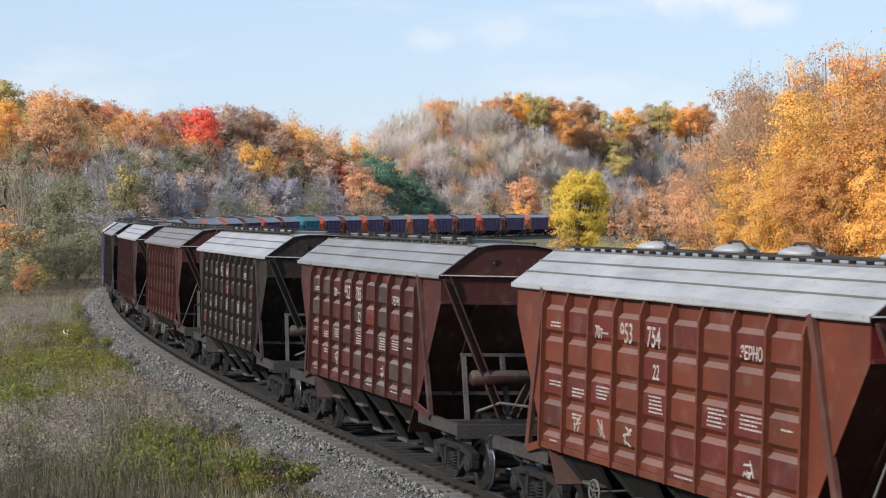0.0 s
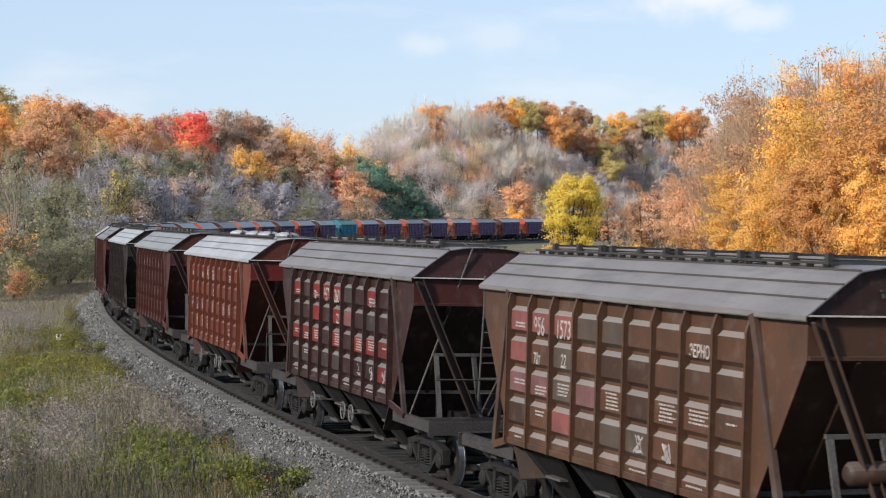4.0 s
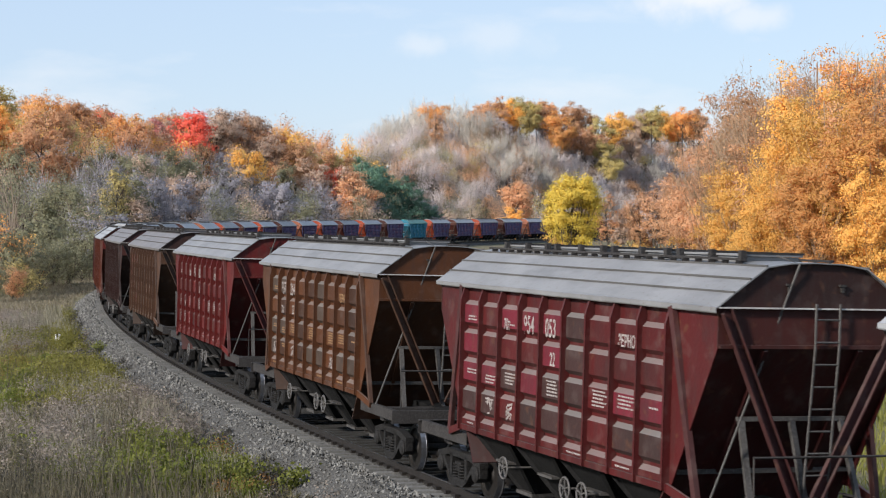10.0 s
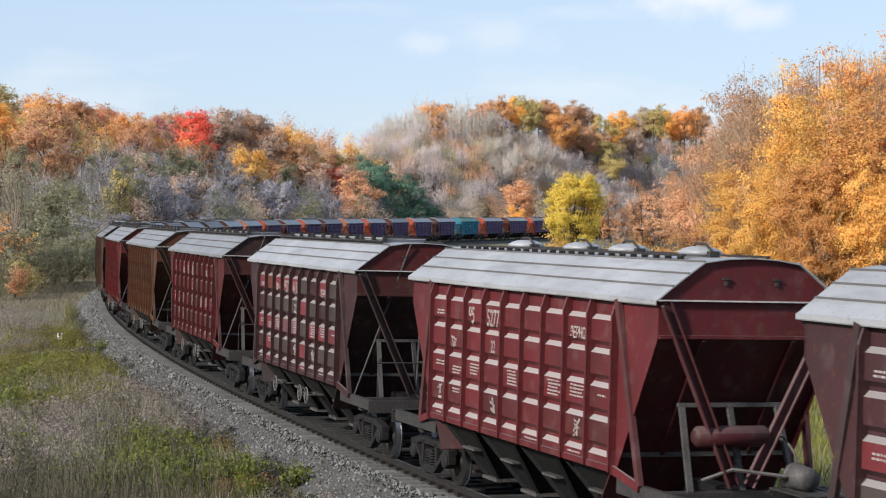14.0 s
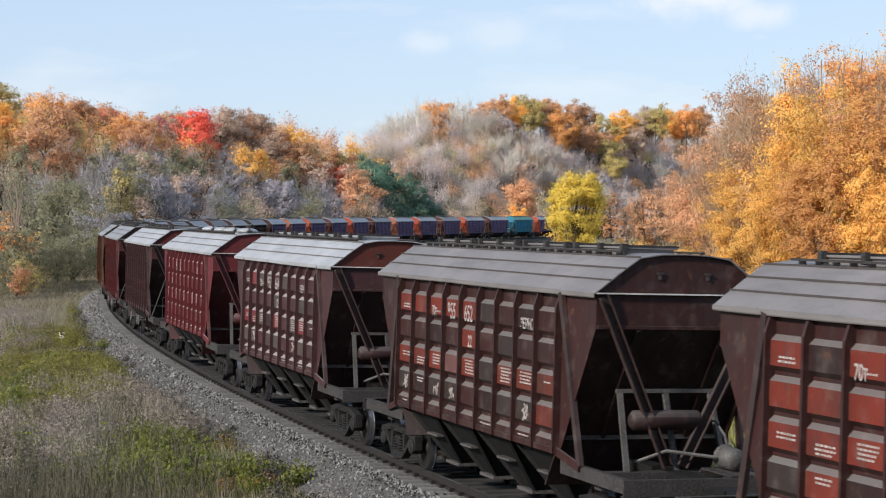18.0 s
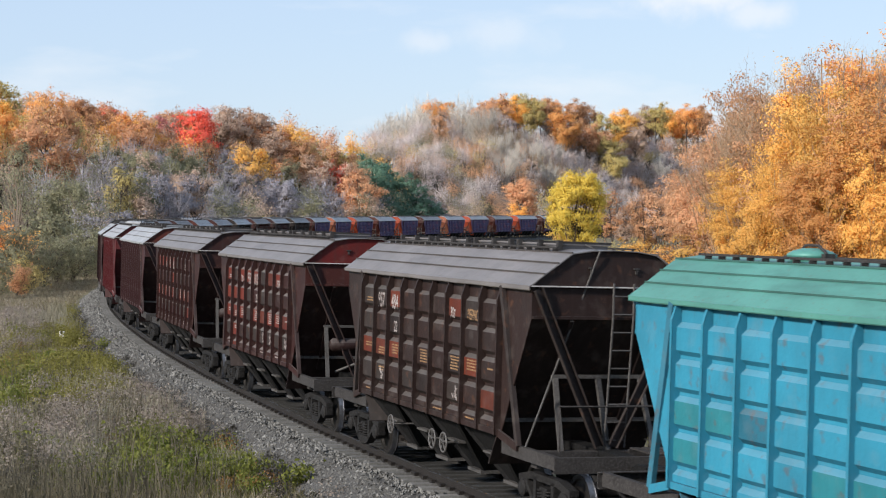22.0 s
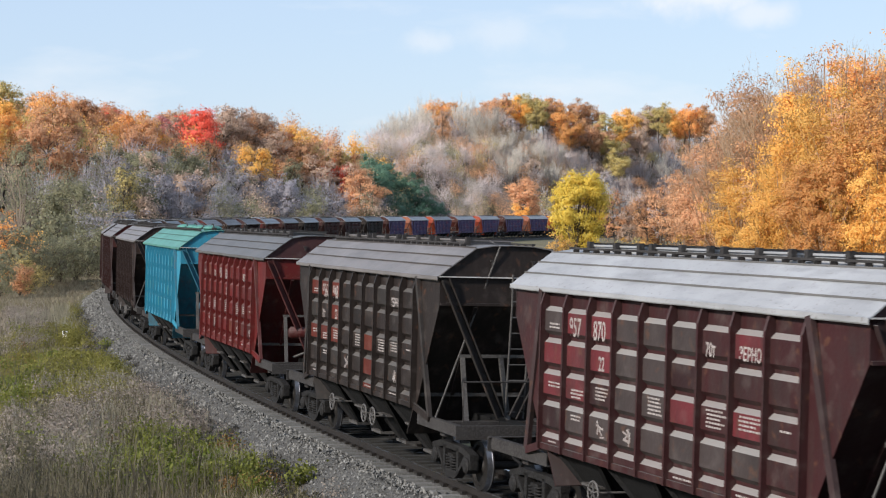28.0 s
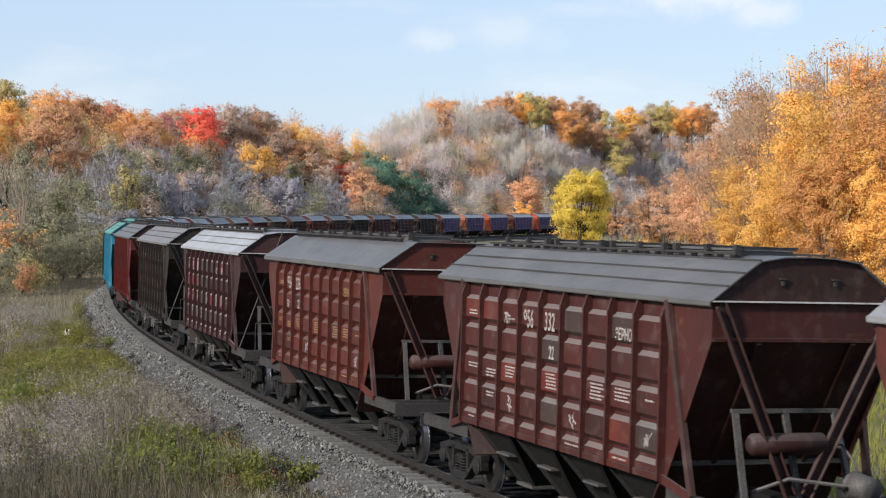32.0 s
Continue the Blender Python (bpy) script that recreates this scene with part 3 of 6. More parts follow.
def make_wagon(kind):
    """kind: a word string; 'ladder' or 'tank' for the rear end, 'dome' or 'flat' for the hatches, 'plain' for a smooth roof."""
    w = new("hopper_wagon")
    body, roofm = bpy.data.materials["paint_plain"], bpy.data.materials["roof_paint"]
    for sgn in (1, -1):
        part("side_wall", side_wall_mesh(sgn), bpy.data.materials["paint_cells"], w)
        first = part("rib", rib_mesh(sgn), body, w)
        first.location.x = RIBS[0]
        for x in RIBS[1:] if "far" not in kind or sgn < 0 else RIBS[-1:]:
            again(first, w, Matrix.Translation((x, 0, 0)))
        bm = bmesh.new()
        box(bm, RIBS[0] - 0.05, RIBS[-1] + 0.05, sgn * 1.52 - 0.035, sgn * 1.52 + 0.035, HB - 0.035, HB + 0.062)
        part("side_sill", bm, body, w)
        for e in (1, -1):
            bm = bmesh.new()
            channel(bm, (e * 4.15, sgn * 1.57, HE - 0.06), (e * 4.86, sgn * 1.47, 1.26), 0.13, 0.07, 0.014, (0, -sgn, 0.1))
            part("corner_strut", bm, bpy.data.materials["strut_paint"], w)
            bm = bmesh.new()
            bar(bm, (e * 4.09, sgn * 1.52, HB + 0.01), (e * 4.86, sgn * 1.45, 1.24), 0.05, 0.13)
            part("sill_brace", bm, body, w)
    for e in (1, -1):
        bm = bmesh.new()
        bar(bm, (e * (LE - 0.05), 0, 3.49), (e * (LE - 0.05), 0, 4.03), 2 * WP - 0.03, 0.03, (1, 0, 0))
        bar(bm, (e * (LE - 0.02), -WP + 0.03, 3.50), (e * (LE - 0.02), WP - 0.03, 3.50), 0.05, 0.05)
        part("end_panel", bm, body, w)
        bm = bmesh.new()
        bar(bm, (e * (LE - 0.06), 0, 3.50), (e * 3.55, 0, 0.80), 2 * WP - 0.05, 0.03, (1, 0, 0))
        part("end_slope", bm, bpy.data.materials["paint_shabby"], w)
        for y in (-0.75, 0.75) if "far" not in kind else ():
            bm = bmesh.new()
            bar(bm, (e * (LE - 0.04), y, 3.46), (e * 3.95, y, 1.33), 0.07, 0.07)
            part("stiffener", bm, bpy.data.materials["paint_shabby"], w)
        bm = bmesh.new()
        prof = [(y, z - 0.02) for y, z in ROOF] + [(-y, z - 0.02) for y, z in ROOF[-2::-1]]
        slab(bm, [(e * (LE - 0.02), y, z) for y, z in (prof if e < 0 else prof[::-1])], (-e * 0.02, 0, 0))
        bmesh.ops.recalc_face_normals(bm, faces=bm.faces[:])
        gable = part("gable", bm, body, w)
        for y in (0.42, -0.42) if "far" not in kind else ():
            bm = bmesh.new()
            box(bm, e * LE - 0.03, e * LE + 0.03, y - 0.05, y + 0.05, 4.34, 4.37)
            box(bm, e * LE - 0.02, e * LE + 0.02, y - 0.02, y + 0.02, 4.26, 4.34)
            part("lifting_lug", bm, frame_mat, gable)
        bm = bmesh.new()
        box(bm, e * LE - 0.05, e * LE + 0.05, -1.53, 1.53, 4.02, 4.04)
        part("ledge", bm, bpy.data.materials["ledge_paint"], w)
        for sgn in (1, -1):
            bm = bmesh.new()
            channel(bm, (e * (LE + 0.0), sgn * 1.40, 3.98), (e * 5.28, sgn * 0.13, 1.30), 0.17, 0.08, 0.016, (e, 0, 0.2))
            part("end_strut", bm, bpy.data.materials["strut_paint"], w)
    # roof
    bm = bmesh.new()
    prof = [(1.575, 3.97), (1.575, 4.035)] + ROOF + [(-y, z) for y, z in ROOF[-2::-1]] + [(-1.575, 4.035), (-1.575, 3.97)]
    if "plain" in kind:
        prof = [(1.60, 3.96), (1.60, 4.05), (0.80, 4.60), (0.76, 4.62), (-0.76, 4.62), (-0.80, 4.60), (-1.60, 4.05), (-1.60, 3.96)]
    rows = []
    for x in np.linspace(-LE - 0.05, LE + 0.05, 13):
        rows.append([bm.verts.new((x, y, z + random.uniform(-0.005, 0.005))) for y, z in prof])
    low = [[bm.verts.new(v.co - Vector((0, 0.012 * (1 if v.co.y > 0 else -1), 0.016))) for v in r] for r in rows]
    for a, b in zip(rows, rows[1:]):
        for i in range(len(prof) - 1):
            bm.faces.new((a[i], b[i], b[i + 1], a[i + 1]))
    for a, b in zip(low, low[1:]):
        for i in range(len(prof) - 1):
            bm.faces.new((a[i + 1], b[i + 1], b[i], a[i]))
    for r, q in ((rows[0], low[0]), (rows[-1], low[-1])):
        for i in range(len(prof) - 1):
            bm.faces.new((r[i], r[i + 1], q[i + 1], q[i]))
    for k in (0, -1):
        for i in range(len(rows) - 1):
            bm.faces.new((rows[i][k], rows[i + 1][k], low[i + 1][k], low[i][k]))
    bmesh.ops.recalc_face_normals(bm, faces=bm.faces[:])
    roof = part("roof", bm, roofm, w)
    if "plain" not in kind and "far" not in kind:
        for y, z in ROOF[1:4]:
            for sgn in (1, -1):
                bm = bmesh.new()
                bar(bm, (-LE - 0.05, y * sgn, z + 0.012), (LE + 0.05, y * sgn, z + 0.010), 0.024, 0.026)
                part("roof_seam", bm, bpy.data.materials["seam_paint"], roof)
    if "dome" in kind:
        for x in (-4.3, -1.8, 0.05, 2.6):
            bm = bmesh.new()
            lathe(bm, [(4.570, 0.0001), (4.570, 0.29), (4.690, 0.29), (4.700, 0.34), (4.735, 0.34), (4.780, 0.27), (4.815, 0.15), (4.825, 0.0001)], (x, 0.25, 0), "z", 18)
            hatch = part("roof_hatch", bm, roofm, w, "domed round loading hatch", True)
            bm = bmesh.new()
            tube(bm, [(x - 0.38, 0.25, 4.650), (x - 0.36, 0.25, 4.750), (x - 0.16, 0.25, 4.860), (x + 0.16, 0.25, 4.860), (x + 0.36, 0.25, 4.750), (x + 0.38, 0.25, 4.650)], 0.022, 6)
            box(bm, x - 0.46, x - 0.36, 0.17, 0.33, 4.600, 4.750)
            part("hatch_strap", bm, frame_mat, hatch)
    else:
        for x in (-3.45, -1.15, 1.15, 3.45):
            bm = bmesh.new()
            box(bm, x - 0.95, x + 0.95, -0.34, 0.52, 4.625, 4.720)
            box(bm, x - 1.0, x + 1.0, -0.38, 0.56, 4.725, 4.755)
            hatch = part("roof_hatch", bm, roofm, w, "long low loading hatch")
            bm = bmesh.new()
            for dx in (-0.98, -0.1, 0.9):
                box(bm, x + dx - 0.03, x + dx + 0.03, -0.40, 0.62, 4.755, 4.785)
                box(bm, x + dx - 0.05, x + dx + 0.05, 0.55, 0.64, 4.645, 4.805)
            tagged(part("hatch_clamp", bm, frame_mat, hatch), kind="stuff")
    for sgn in (1, -1):
        bm = bmesh.new()
        y = sgn * (0.72 if "plain" not in kind else 0.84)
        bar(bm, (-4.675, y, 4.680), (4.875, y, 4.680), 0.07, 0.035)
        for k in range(24):
            x = -4.625 + k * 0.4
            box(bm, x - 0.012, x + 0.012, y - 0.02, y + 0.02 + 0.07 * sgn if sgn > 0 else y + 0.02, 4.60, 4.665)
        tagged(part("running_board", bm, frame_mat, w), kind="stuff")
    # underframe
    bm = bmesh.new()
    box(bm, -6.55, 6.55, -0.17, 0.17, 0.86, 1.24)
    part("centre_sill", bm, dark_mat, w)
    for e in (1, -1):
        bm = bmesh.new()
        channel(bm, (e * 6.55, -1.48, 1.14), (e * 6.55, 1.48, 1.14), 0.26, 0.09, 0.016, (-e, 0, 0))
        for sgn in (1, -1):
            channel(bm, (e * 4.05, sgn * 1.42, 1.16), (e * 6.5, sgn * 1.42, 1.16), 0.22, 0.09, 0.016, (0, -sgn, 0))
        box(bm, min(e * 5.12, e * 5.38), max(e * 5.12, e * 5.38), -1.30, 1.30, 0.94, 1.22)
        part("end_frame", bm, frame_mat, w)
        bm = bmesh.new()
        bar(bm, (e * 5.6, -1.40, 1.26), (e * 5.6, -0.30, 1.26), 0.06, 0.03)
        bar(bm, (e * 6.4, -1.40, 1.26), (e * 6.4, -0.30, 1.26), 0.06, 0.03)
        deck = tagged(part("end_platform", bm, frame_mat, w), kind="stuff")
        for k in range(5) if "far" not in kind else ():
            if k == 0:
                bm = bmesh.new()
                box(bm, min(e * 5.5, e * 6.5), max(e * 5.5, e * 6.5), -1.40, -1.24, 1.275, 1.300)
                board = part("board", bm, frame_mat, deck)
            else:
                again(board, deck, Matrix.Translation((0, 0.22 * k, 0)))
        bm = bmesh.new()
        box(bm, min(e * 6.56, e * 6.95), max(e * 6.56, e * 6.95), -0.10, 0.10, 0.94, 1.12)
        box(bm, min(e * 6.95, e * 7.34), max(e * 6.95, e * 7.34), -0.19, 0.21, 0.86, 1.20)
        part("coupler", bm, dark_mat, w)
        bm = bmesh.new()
        tube(bm, [(e * 6.6, 0.42, 0.92), (e * 6.85, 0.42, 0.70), (e * 7.15, 0.25, 0.52), (e * 7.36, 0.10, 0.62)], 0.03, 6)
        part("brake_hose", bm, dark_mat, w)
        bm = bmesh.new()
        bar(bm, (e * 4.16, -1.46, 1.64), (e * 4.16, 1.46, 1.64), 0.07, 0.07)
        part("cross_bar", bm, fitting_mat, w)
        make_bogie(w, e * 5.25, "far" in kind)
    for i, x in enumerate((-2.85, -0.95, 0.95, 2.85)):
        for sgn in (1, -1):
            bm = bmesh.new()
            top = [(x - 0.80, 0.20), (x + 0.80, 0.20), (x + 0.80, 1.44), (x - 0.80, 1.44)]
            bot = [(x - 0.30, 0.28), (x + 0.30, 0.28), (x + 0.30, 0.66), (x - 0.30, 0.66)]
            a = [bm.verts.new((u, sgn * v, 1.42)) for u, v in top]
            b = [bm.verts.new((u, sgn * v, 0.36)) for u, v in bot]
            for k in range(4):
                bm.faces.new((a[k], a[(k + 1) % 4], b[(k + 1) % 4], b[k]))
            bm.faces.new(b)
            bm.faces.new(a[::-1])
            for k in (2, 3):
                bar(bm, a[k].co, b[k].co, 0.07, 0.10)
            bmesh.ops.recalc_face_normals(bm, faces=bm.faces[:])
            hop = part("discharge_hopper", bm, dark_mat, w)
            bm = bmesh.new()
            box(bm, x - 0.36, x + 0.36, min(sgn * 0.26, sgn * 0.76), max(sgn * 0.26, sgn * 0.76), 0.30, 0.36)
            part("hopper_gate", bm, fitting_mat, hop)
            bm = bmesh.new()
            box(bm, x - 0.30, x + 0.30, min(sgn * 1.04, sgn * 1.20), max(sgn * 1.04, sgn * 1.20), 0.88, 0.92)
            part("hopper_ledge", bm, fitting_mat, hop)
    # rear end fittings
    bm = bmesh.new()
    feet, tops = ((-5.27, 0.82), (-5.27, -0.05), (-5.27, -0.92)), ((-4.88, 0.80), (-4.88, 0.0), (-4.88, -0.80))
    for (fx, fy), (hx, hy) in zip(feet, tops):
        bar(bm, (fx, fy, 1.22), (hx, hy, 2.45), 0.09, 0.06)
    bar(bm, (-4.88, 0.86, 2.46), (-4.88, -0.86, 2.46), 0.07, 0.06)
    part("trestle", bm, fitting_mat, w)
    if "tank" in kind:
        bm = bmesh.new()
        lathe(bm, [(-0.68, 0.0001), (-0.66, 0.10), (-0.60, 0.16), (0.50, 0.16), (0.56, 0.10), (0.58, 0.0001)], (-5.26, 0.22, 2.03), "y", 16)
        bmesh.ops.recalc_face_normals(bm, faces=bm.faces[:])
        part("air_reservoir", bm, bpy.data.materials["paint_shabby"], w, "round-ended air tank", True)
        bm = bmesh.new()
        tube(bm, [(-5.26, -0.4, 2.03), (-5.26, -0.72, 2.01), (-5.45, -0.8, 1.8), (-5.75, -0.75, 1.45)], 0.022, 6)
        tube(bm, [(-5.1, 0.6, 1.35), (-5.4, 0.2, 1.56), (-5.8, -0.45, 1.50)], 0.03, 6)
        part("air_pipe", bm, fitting_mat, w)
        bm = bmesh.new()
        lathe(bm, [(-0.22, 0.0001), (-0.22, 0.17), (0.14, 0.19), (0.17, 0.19), (0.17, 0.21), (0.20, 0.21), (0.22, 0.0001)], (-5.85, -0.70, 1.48), "x", 16)
        bmesh.ops.recalc_face_normals(bm, faces=bm.faces[:])
        part("brake_cylinder", bm, fitting_mat, w, smooth=True)
    else:
        bm = bmesh.new()
        for y in (0.02, -0.36):
            tube(bm, [(-5.50, y, 4.1), (-5.50, y, 3.5), (-5.27, y, 1.27)], 0.02, 6)
        for k in range(9):
            z = 1.4 + k * 0.31
            x = -5.50 if z > 3.5 else -5.27 - 0.23 * (z - 1.27) / 2.23
            tube(bm, [(x, 0.02, z), (x, -0.36, z)], 0.016, 6)
        part("ladder", bm, fitting_mat, w)
        bm = bmesh.new()
        tube(bm, [(-4.9, 0.30, 4.74), (-5.5, 0.30, 4.64), (-5.05, 1.38, 1.27)], 0.018, 6)
        part("brake_rod", bm, fitting_mat, w)
        bm = bmesh.new()
        tube(bm, [(-5.75, 1.05, 1.25), (-5.70, 1.05, 2.02), (-5.70, -1.2, 2.02), (-5.75, -1.2, 1.25)], 0.02, 6)
        part("handrail", bm, frame_mat, w)
        for x in (2.05, -0.55, -1.2):
            bm = bmesh.new()
            ring(bm, (x, 1.50, 0.90), 0.185, 0.018, "y", 18, 6)
            for k in range(5):
                a = 2 * math.pi * k / 5 + 0.3
                bar(bm, (x, 1.50, 0.90), (x + 0.18 * math.cos(a), 1.50, 0.90 + 0.18 * math.sin(a)), 0.022, 0.022, (0, 1, 0))
            tube(bm, [(x, 1.54, 0.90), (x, 0.95, 0.90)], 0.02, 6)
            part("handwheel", bm, bpy.data.materials["wheel_paint"], w, "spoked grey handwheel")
    return w


def plain_bars(bm, x, z, wide, lines, step=0.056, high=0.028):
    """Small writing that cannot be read: rows of short bars on the side sheet."""
    rnd = random.Random(int(x * 77 + z * 131))
    for k in range(lines):
        u, left = x + wide / 2 - rnd.uniform(0, 0.05), x - wide / 2 + rnd.uniform(0, wide * 0.25)
        while u > left:
            d = rnd.uniform(0.03, 0.09)
            box(bm, max(u - d, left - 0.02), u, WP + 0.025, WP + 0.027, z - k * step - high, z - k * step)
            u -= d + 0.018


def scrawl(bm, x, z, size, seed):
    """A loose chalk drawing: a few bent strokes."""
    rnd = random.Random(seed)
    for k in range(7):
        p = [Vector((x + rnd.uniform(-1, 1) * size, WP + 0.026, z + rnd.uniform(-1, 1) * size)) for _ in range(2)]
        bar(bm, p[0], p[1], rnd.uniform(0.02, 0.05), 0.003, (0, 1, 0))


def lettering(name, text, x, z, size, material, parent):
    """Painted letters on the left side sheet; x is where they start, reading towards the rear."""
    cu = bpy.data.curves.new(name, "FONT")
    cu.body, cu.size, cu.extrude, cu.offset = text, size, 0.001, 0.004
    o = bpy.data.objects.new(name, cu)
    me = bpy.data.meshes.new_from_object(o)
    bpy.data.objects.remove(o)
    me.transform(Matrix.Diagonal((0.80, 1.15, 1, 1)))
    me.transform(Matrix(((-1, 0, 0, x), (0, 0, 1, WP + 0.026), (0, 1, 0, z), (0, 0, 0, 1))))
    me.materials.clear()
    me.materials.append(material)
    ob = new(name, me)
    ob.parent = parent
    return ob


def recolour(ob, table):
    """Gives each part of one wagon its own paint, without touching the shared meshes."""
    for o in ob.children_recursive:
        for slot in o.material_slots:
            old = slot.material.name if slot.material else ""
            if old in table:
                slot.link = "OBJECT"
                slot.material = table[old]


for nm in ("paint_plain", "paint_cells", "paint_shabby", "roof_paint", "ledge_paint", "wheel_paint", "strut_paint", "seam_paint"):
    bpy.data.materials.new(nm)
ledge_mat = surface("ledge_dust", (0.42, 0.41, 0.40), (0.3, 0.28, 0.27), (0.5, 0.49, 0.48), 2.0, 20.0, 0.7)
handwheel_mat = surface("handwheel_paint", (0.085, 0.08, 0.077), (0.058, 0.055, 0.053), (0.125, 0.12, 0.116), 4.0, 25.0, 0.6)


def roof_mat(name, c, seam=0.0):
    m, n, l, p = nodes_of(name)
    vec = n.new("ShaderNodeTexCoord").outputs["Object"]
    col = mixed(n, l, noise_fac(n, l, vec, 0.7, 0.35, 0.65, 5.0, 0.8), c, [v * 0.74 for v in c])
    col = mixed(n, l, noise_fac(n, l, vec, 1.0, 0.5, 0.75, 5.0, 0.6, (1.2, 5.0, 5.0)), col, [v * 0.5 for v in c])
    col = mixed(n, l, noise_fac(n, l, vec, 18.0, 0.62, 0.72, 3.0, 0.5), col, (0.10, 0.07, 0.055))
    l.new(col, p.inputs["Base Color"])
    p.inputs["Roughness"].default_value = 0.5
    p.inputs["Metallic"].default_value = 0.15
    bumped(n, l, p, noise_fac(n, l, vec, 3.0, 0.3, 0.7), 0.25, 0.02)
    return m


ROOFS = {"light": roof_mat("roof_light_grey", (0.32, 0.325, 0.335)), "grey": roof_mat("roof_grey", (0.215, 0.215, 0.218)),
         "brown": roof_mat("roof_brown_grey", (0.165, 0.152, 0.148)), "dark": roof_mat("roof_dark_grey", (0.105, 0.102, 0.10)), "teal": roof_mat("roof_green", (0.075, 0.24, 0.20))}
SEAMS = {k: roof_mat("seam_" + k, c) for k, c in (("light", (0.13, 0.125, 0.12)), ("grey", (0.09, 0.085, 0.08)), ("brown", (0.06, 0.05, 0.045)), ("dark", (0.045, 0.042, 0.04)), ("teal", (0.04, 0.12, 0.10)))}
SHADES = {  # body, repainted cells, overpainted cells, share, greys, dust, grime
    "orange": ((0.124, 0.0304, 0.0155), (0.0687, 0.013, 0.0104), None, 0.16, 0, 0.15, 0.3),
    "umber": ((0.0306, 0.0112, 0.00933), (0.112, 0.0123, 0.0104), (0.0398, 0.0373, 0.0319), 0.12, 0.18, 0.25, 0.5),
    "walnut": ((0.08, 0.0373, 0.0205), (0.13, 0.0428, 0.0389), (0.0619, 0.055, 0.0455), 0.11, 0.3, 0.30, 0.45),
    "red": ((0.109, 0.00822, 0.00734), (0.0582, 0.00489, 0.0057), (0.0467, 0.0175, 0.0145), 0.12, 0.12, 0.11, 0.4),
    "tan": ((0.0866, 0.0292, 0.00918), (0.0814, 0.0178, 0.0108), (0.0516, 0.0457, 0.0379), 0.10, 0.34, 0.20, 0.4),
    "crimson": ((0.078, 0.00795, 0.00827), (0.101, 0.01, 0.0181), (0.0317, 0.0264, 0.0238), 0.10, 0.34, 0.25, 0.45),
    "rose": ((0.0422, 0.015, 0.0159), (0.117, 0.0218, 0.027), (0.055, 0.0486, 0.0422), 0.14, 0.34, 0.42, 0.35),
    "cherry": ((0.113, 0.0155, 0.0188), (0.106, 0.02, 0.02), None, 0.12, 0, 0.58, 0.3),
    "plum": ((0.0518, 0.0191, 0.0206), (0.104, 0.0163, 0.019), (0.0646, 0.0586, 0.0518), 0.10, 0.24, 0.45, 0.35),
    "rust": ((0.0329, 0.00958, 0.00839), (0.0968, 0.015, 0.0087), (0.0253, 0.0228, 0.0203), 0.14, 0.2, 0.2, 0.5),
    "coffee": ((0.0238, 0.0119, 0.00984), (0.0856, 0.0168, 0.00781), (0.0311, 0.026, 0.0234), 0.10, 0.12, 0.12, 0.45),
    "soot": ((0.0174, 0.0122, 0.0102), (0.073, 0.0122, 0.0073), (0.0267, 0.0243, 0.0219), 0.09, 0.2, 0.15, 0.45),
    "teal": ((0.0294, 0.233, 0.347), (0.016, 0.137, 0.164), (0.00909, 0.0547, 0.0319), 0.22, 0.04, 0.10, 0.14),
    "wine": ((0.040, 0.0105, 0.0115), (0.085, 0.0145, 0.018), (0.050, 0.0465, 0.0445), 0.22, 0.42, 0.42, 0.6),
    "brick": ((0.0869, 0.0173, 0.0113), (0.0728, 0.0125, 0.01), None, 0.12, 0, 0.10, 0.35),
    "maroon": ((0.0594, 0.0139, 0.0112), (0.08, 0.015, 0.0103), (0.0418, 0.0358, 0.0313), 0.18, 0.22, 0.22, 0.4),
}
TABLES = {}
# far wagon ends: reds brightened, sunlight put into the paint colour
SHADES["fiery"] = ((0.42, 0.07, 0.03), None, None, 0, 0, 0.1, 0.2)
SHADES["coral"] = ((0.40, 0.14, 0.08), None, None, 0, 0, 0.1, 0.2)
# far wagon sides: blue shade and haze put into the paint colour
FAR_HAZE = {"paint_cells": paint("cells_indigo", (0.10, 0.075, 0.175), (0.16, 0.06, 0.12), None, 0.2, 0, 0.25, 3.0, 0.2),
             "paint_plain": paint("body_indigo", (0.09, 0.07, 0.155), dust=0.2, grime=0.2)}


def paints(shade, roof):
    key = (shade, roof)
    if key not in TABLES:
        a, b, g, share, greys, dust, grime = SHADES[shade]
        a = [v * 0.92 for v in a]
        seed = len(TABLES) * 1.7
        TABLES[key] = {"paint_cells": paint("cells_" + shade, a, b, g, share, greys, dust, seed, grime),
                       "paint_plain": paint("body_" + shade, [v * 0.92 for v in a], dust=dust * 0.6, grime=grime),
                       # end slopes, stiffeners and air tank: body paint at about half tone, with grime
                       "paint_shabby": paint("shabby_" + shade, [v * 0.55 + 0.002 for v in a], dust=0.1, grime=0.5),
                       "roof_paint": ROOFS[roof], "strut_paint": paint("strut_" + shade, [v * 0.6 + 0.016 for v in a], dust=dust * 0.5, grime=grime), "seam_paint": SEAMS[roof], "ledge_paint": ledge_mat, "wheel_paint": handwheel_mat}
    return TABLES[key]


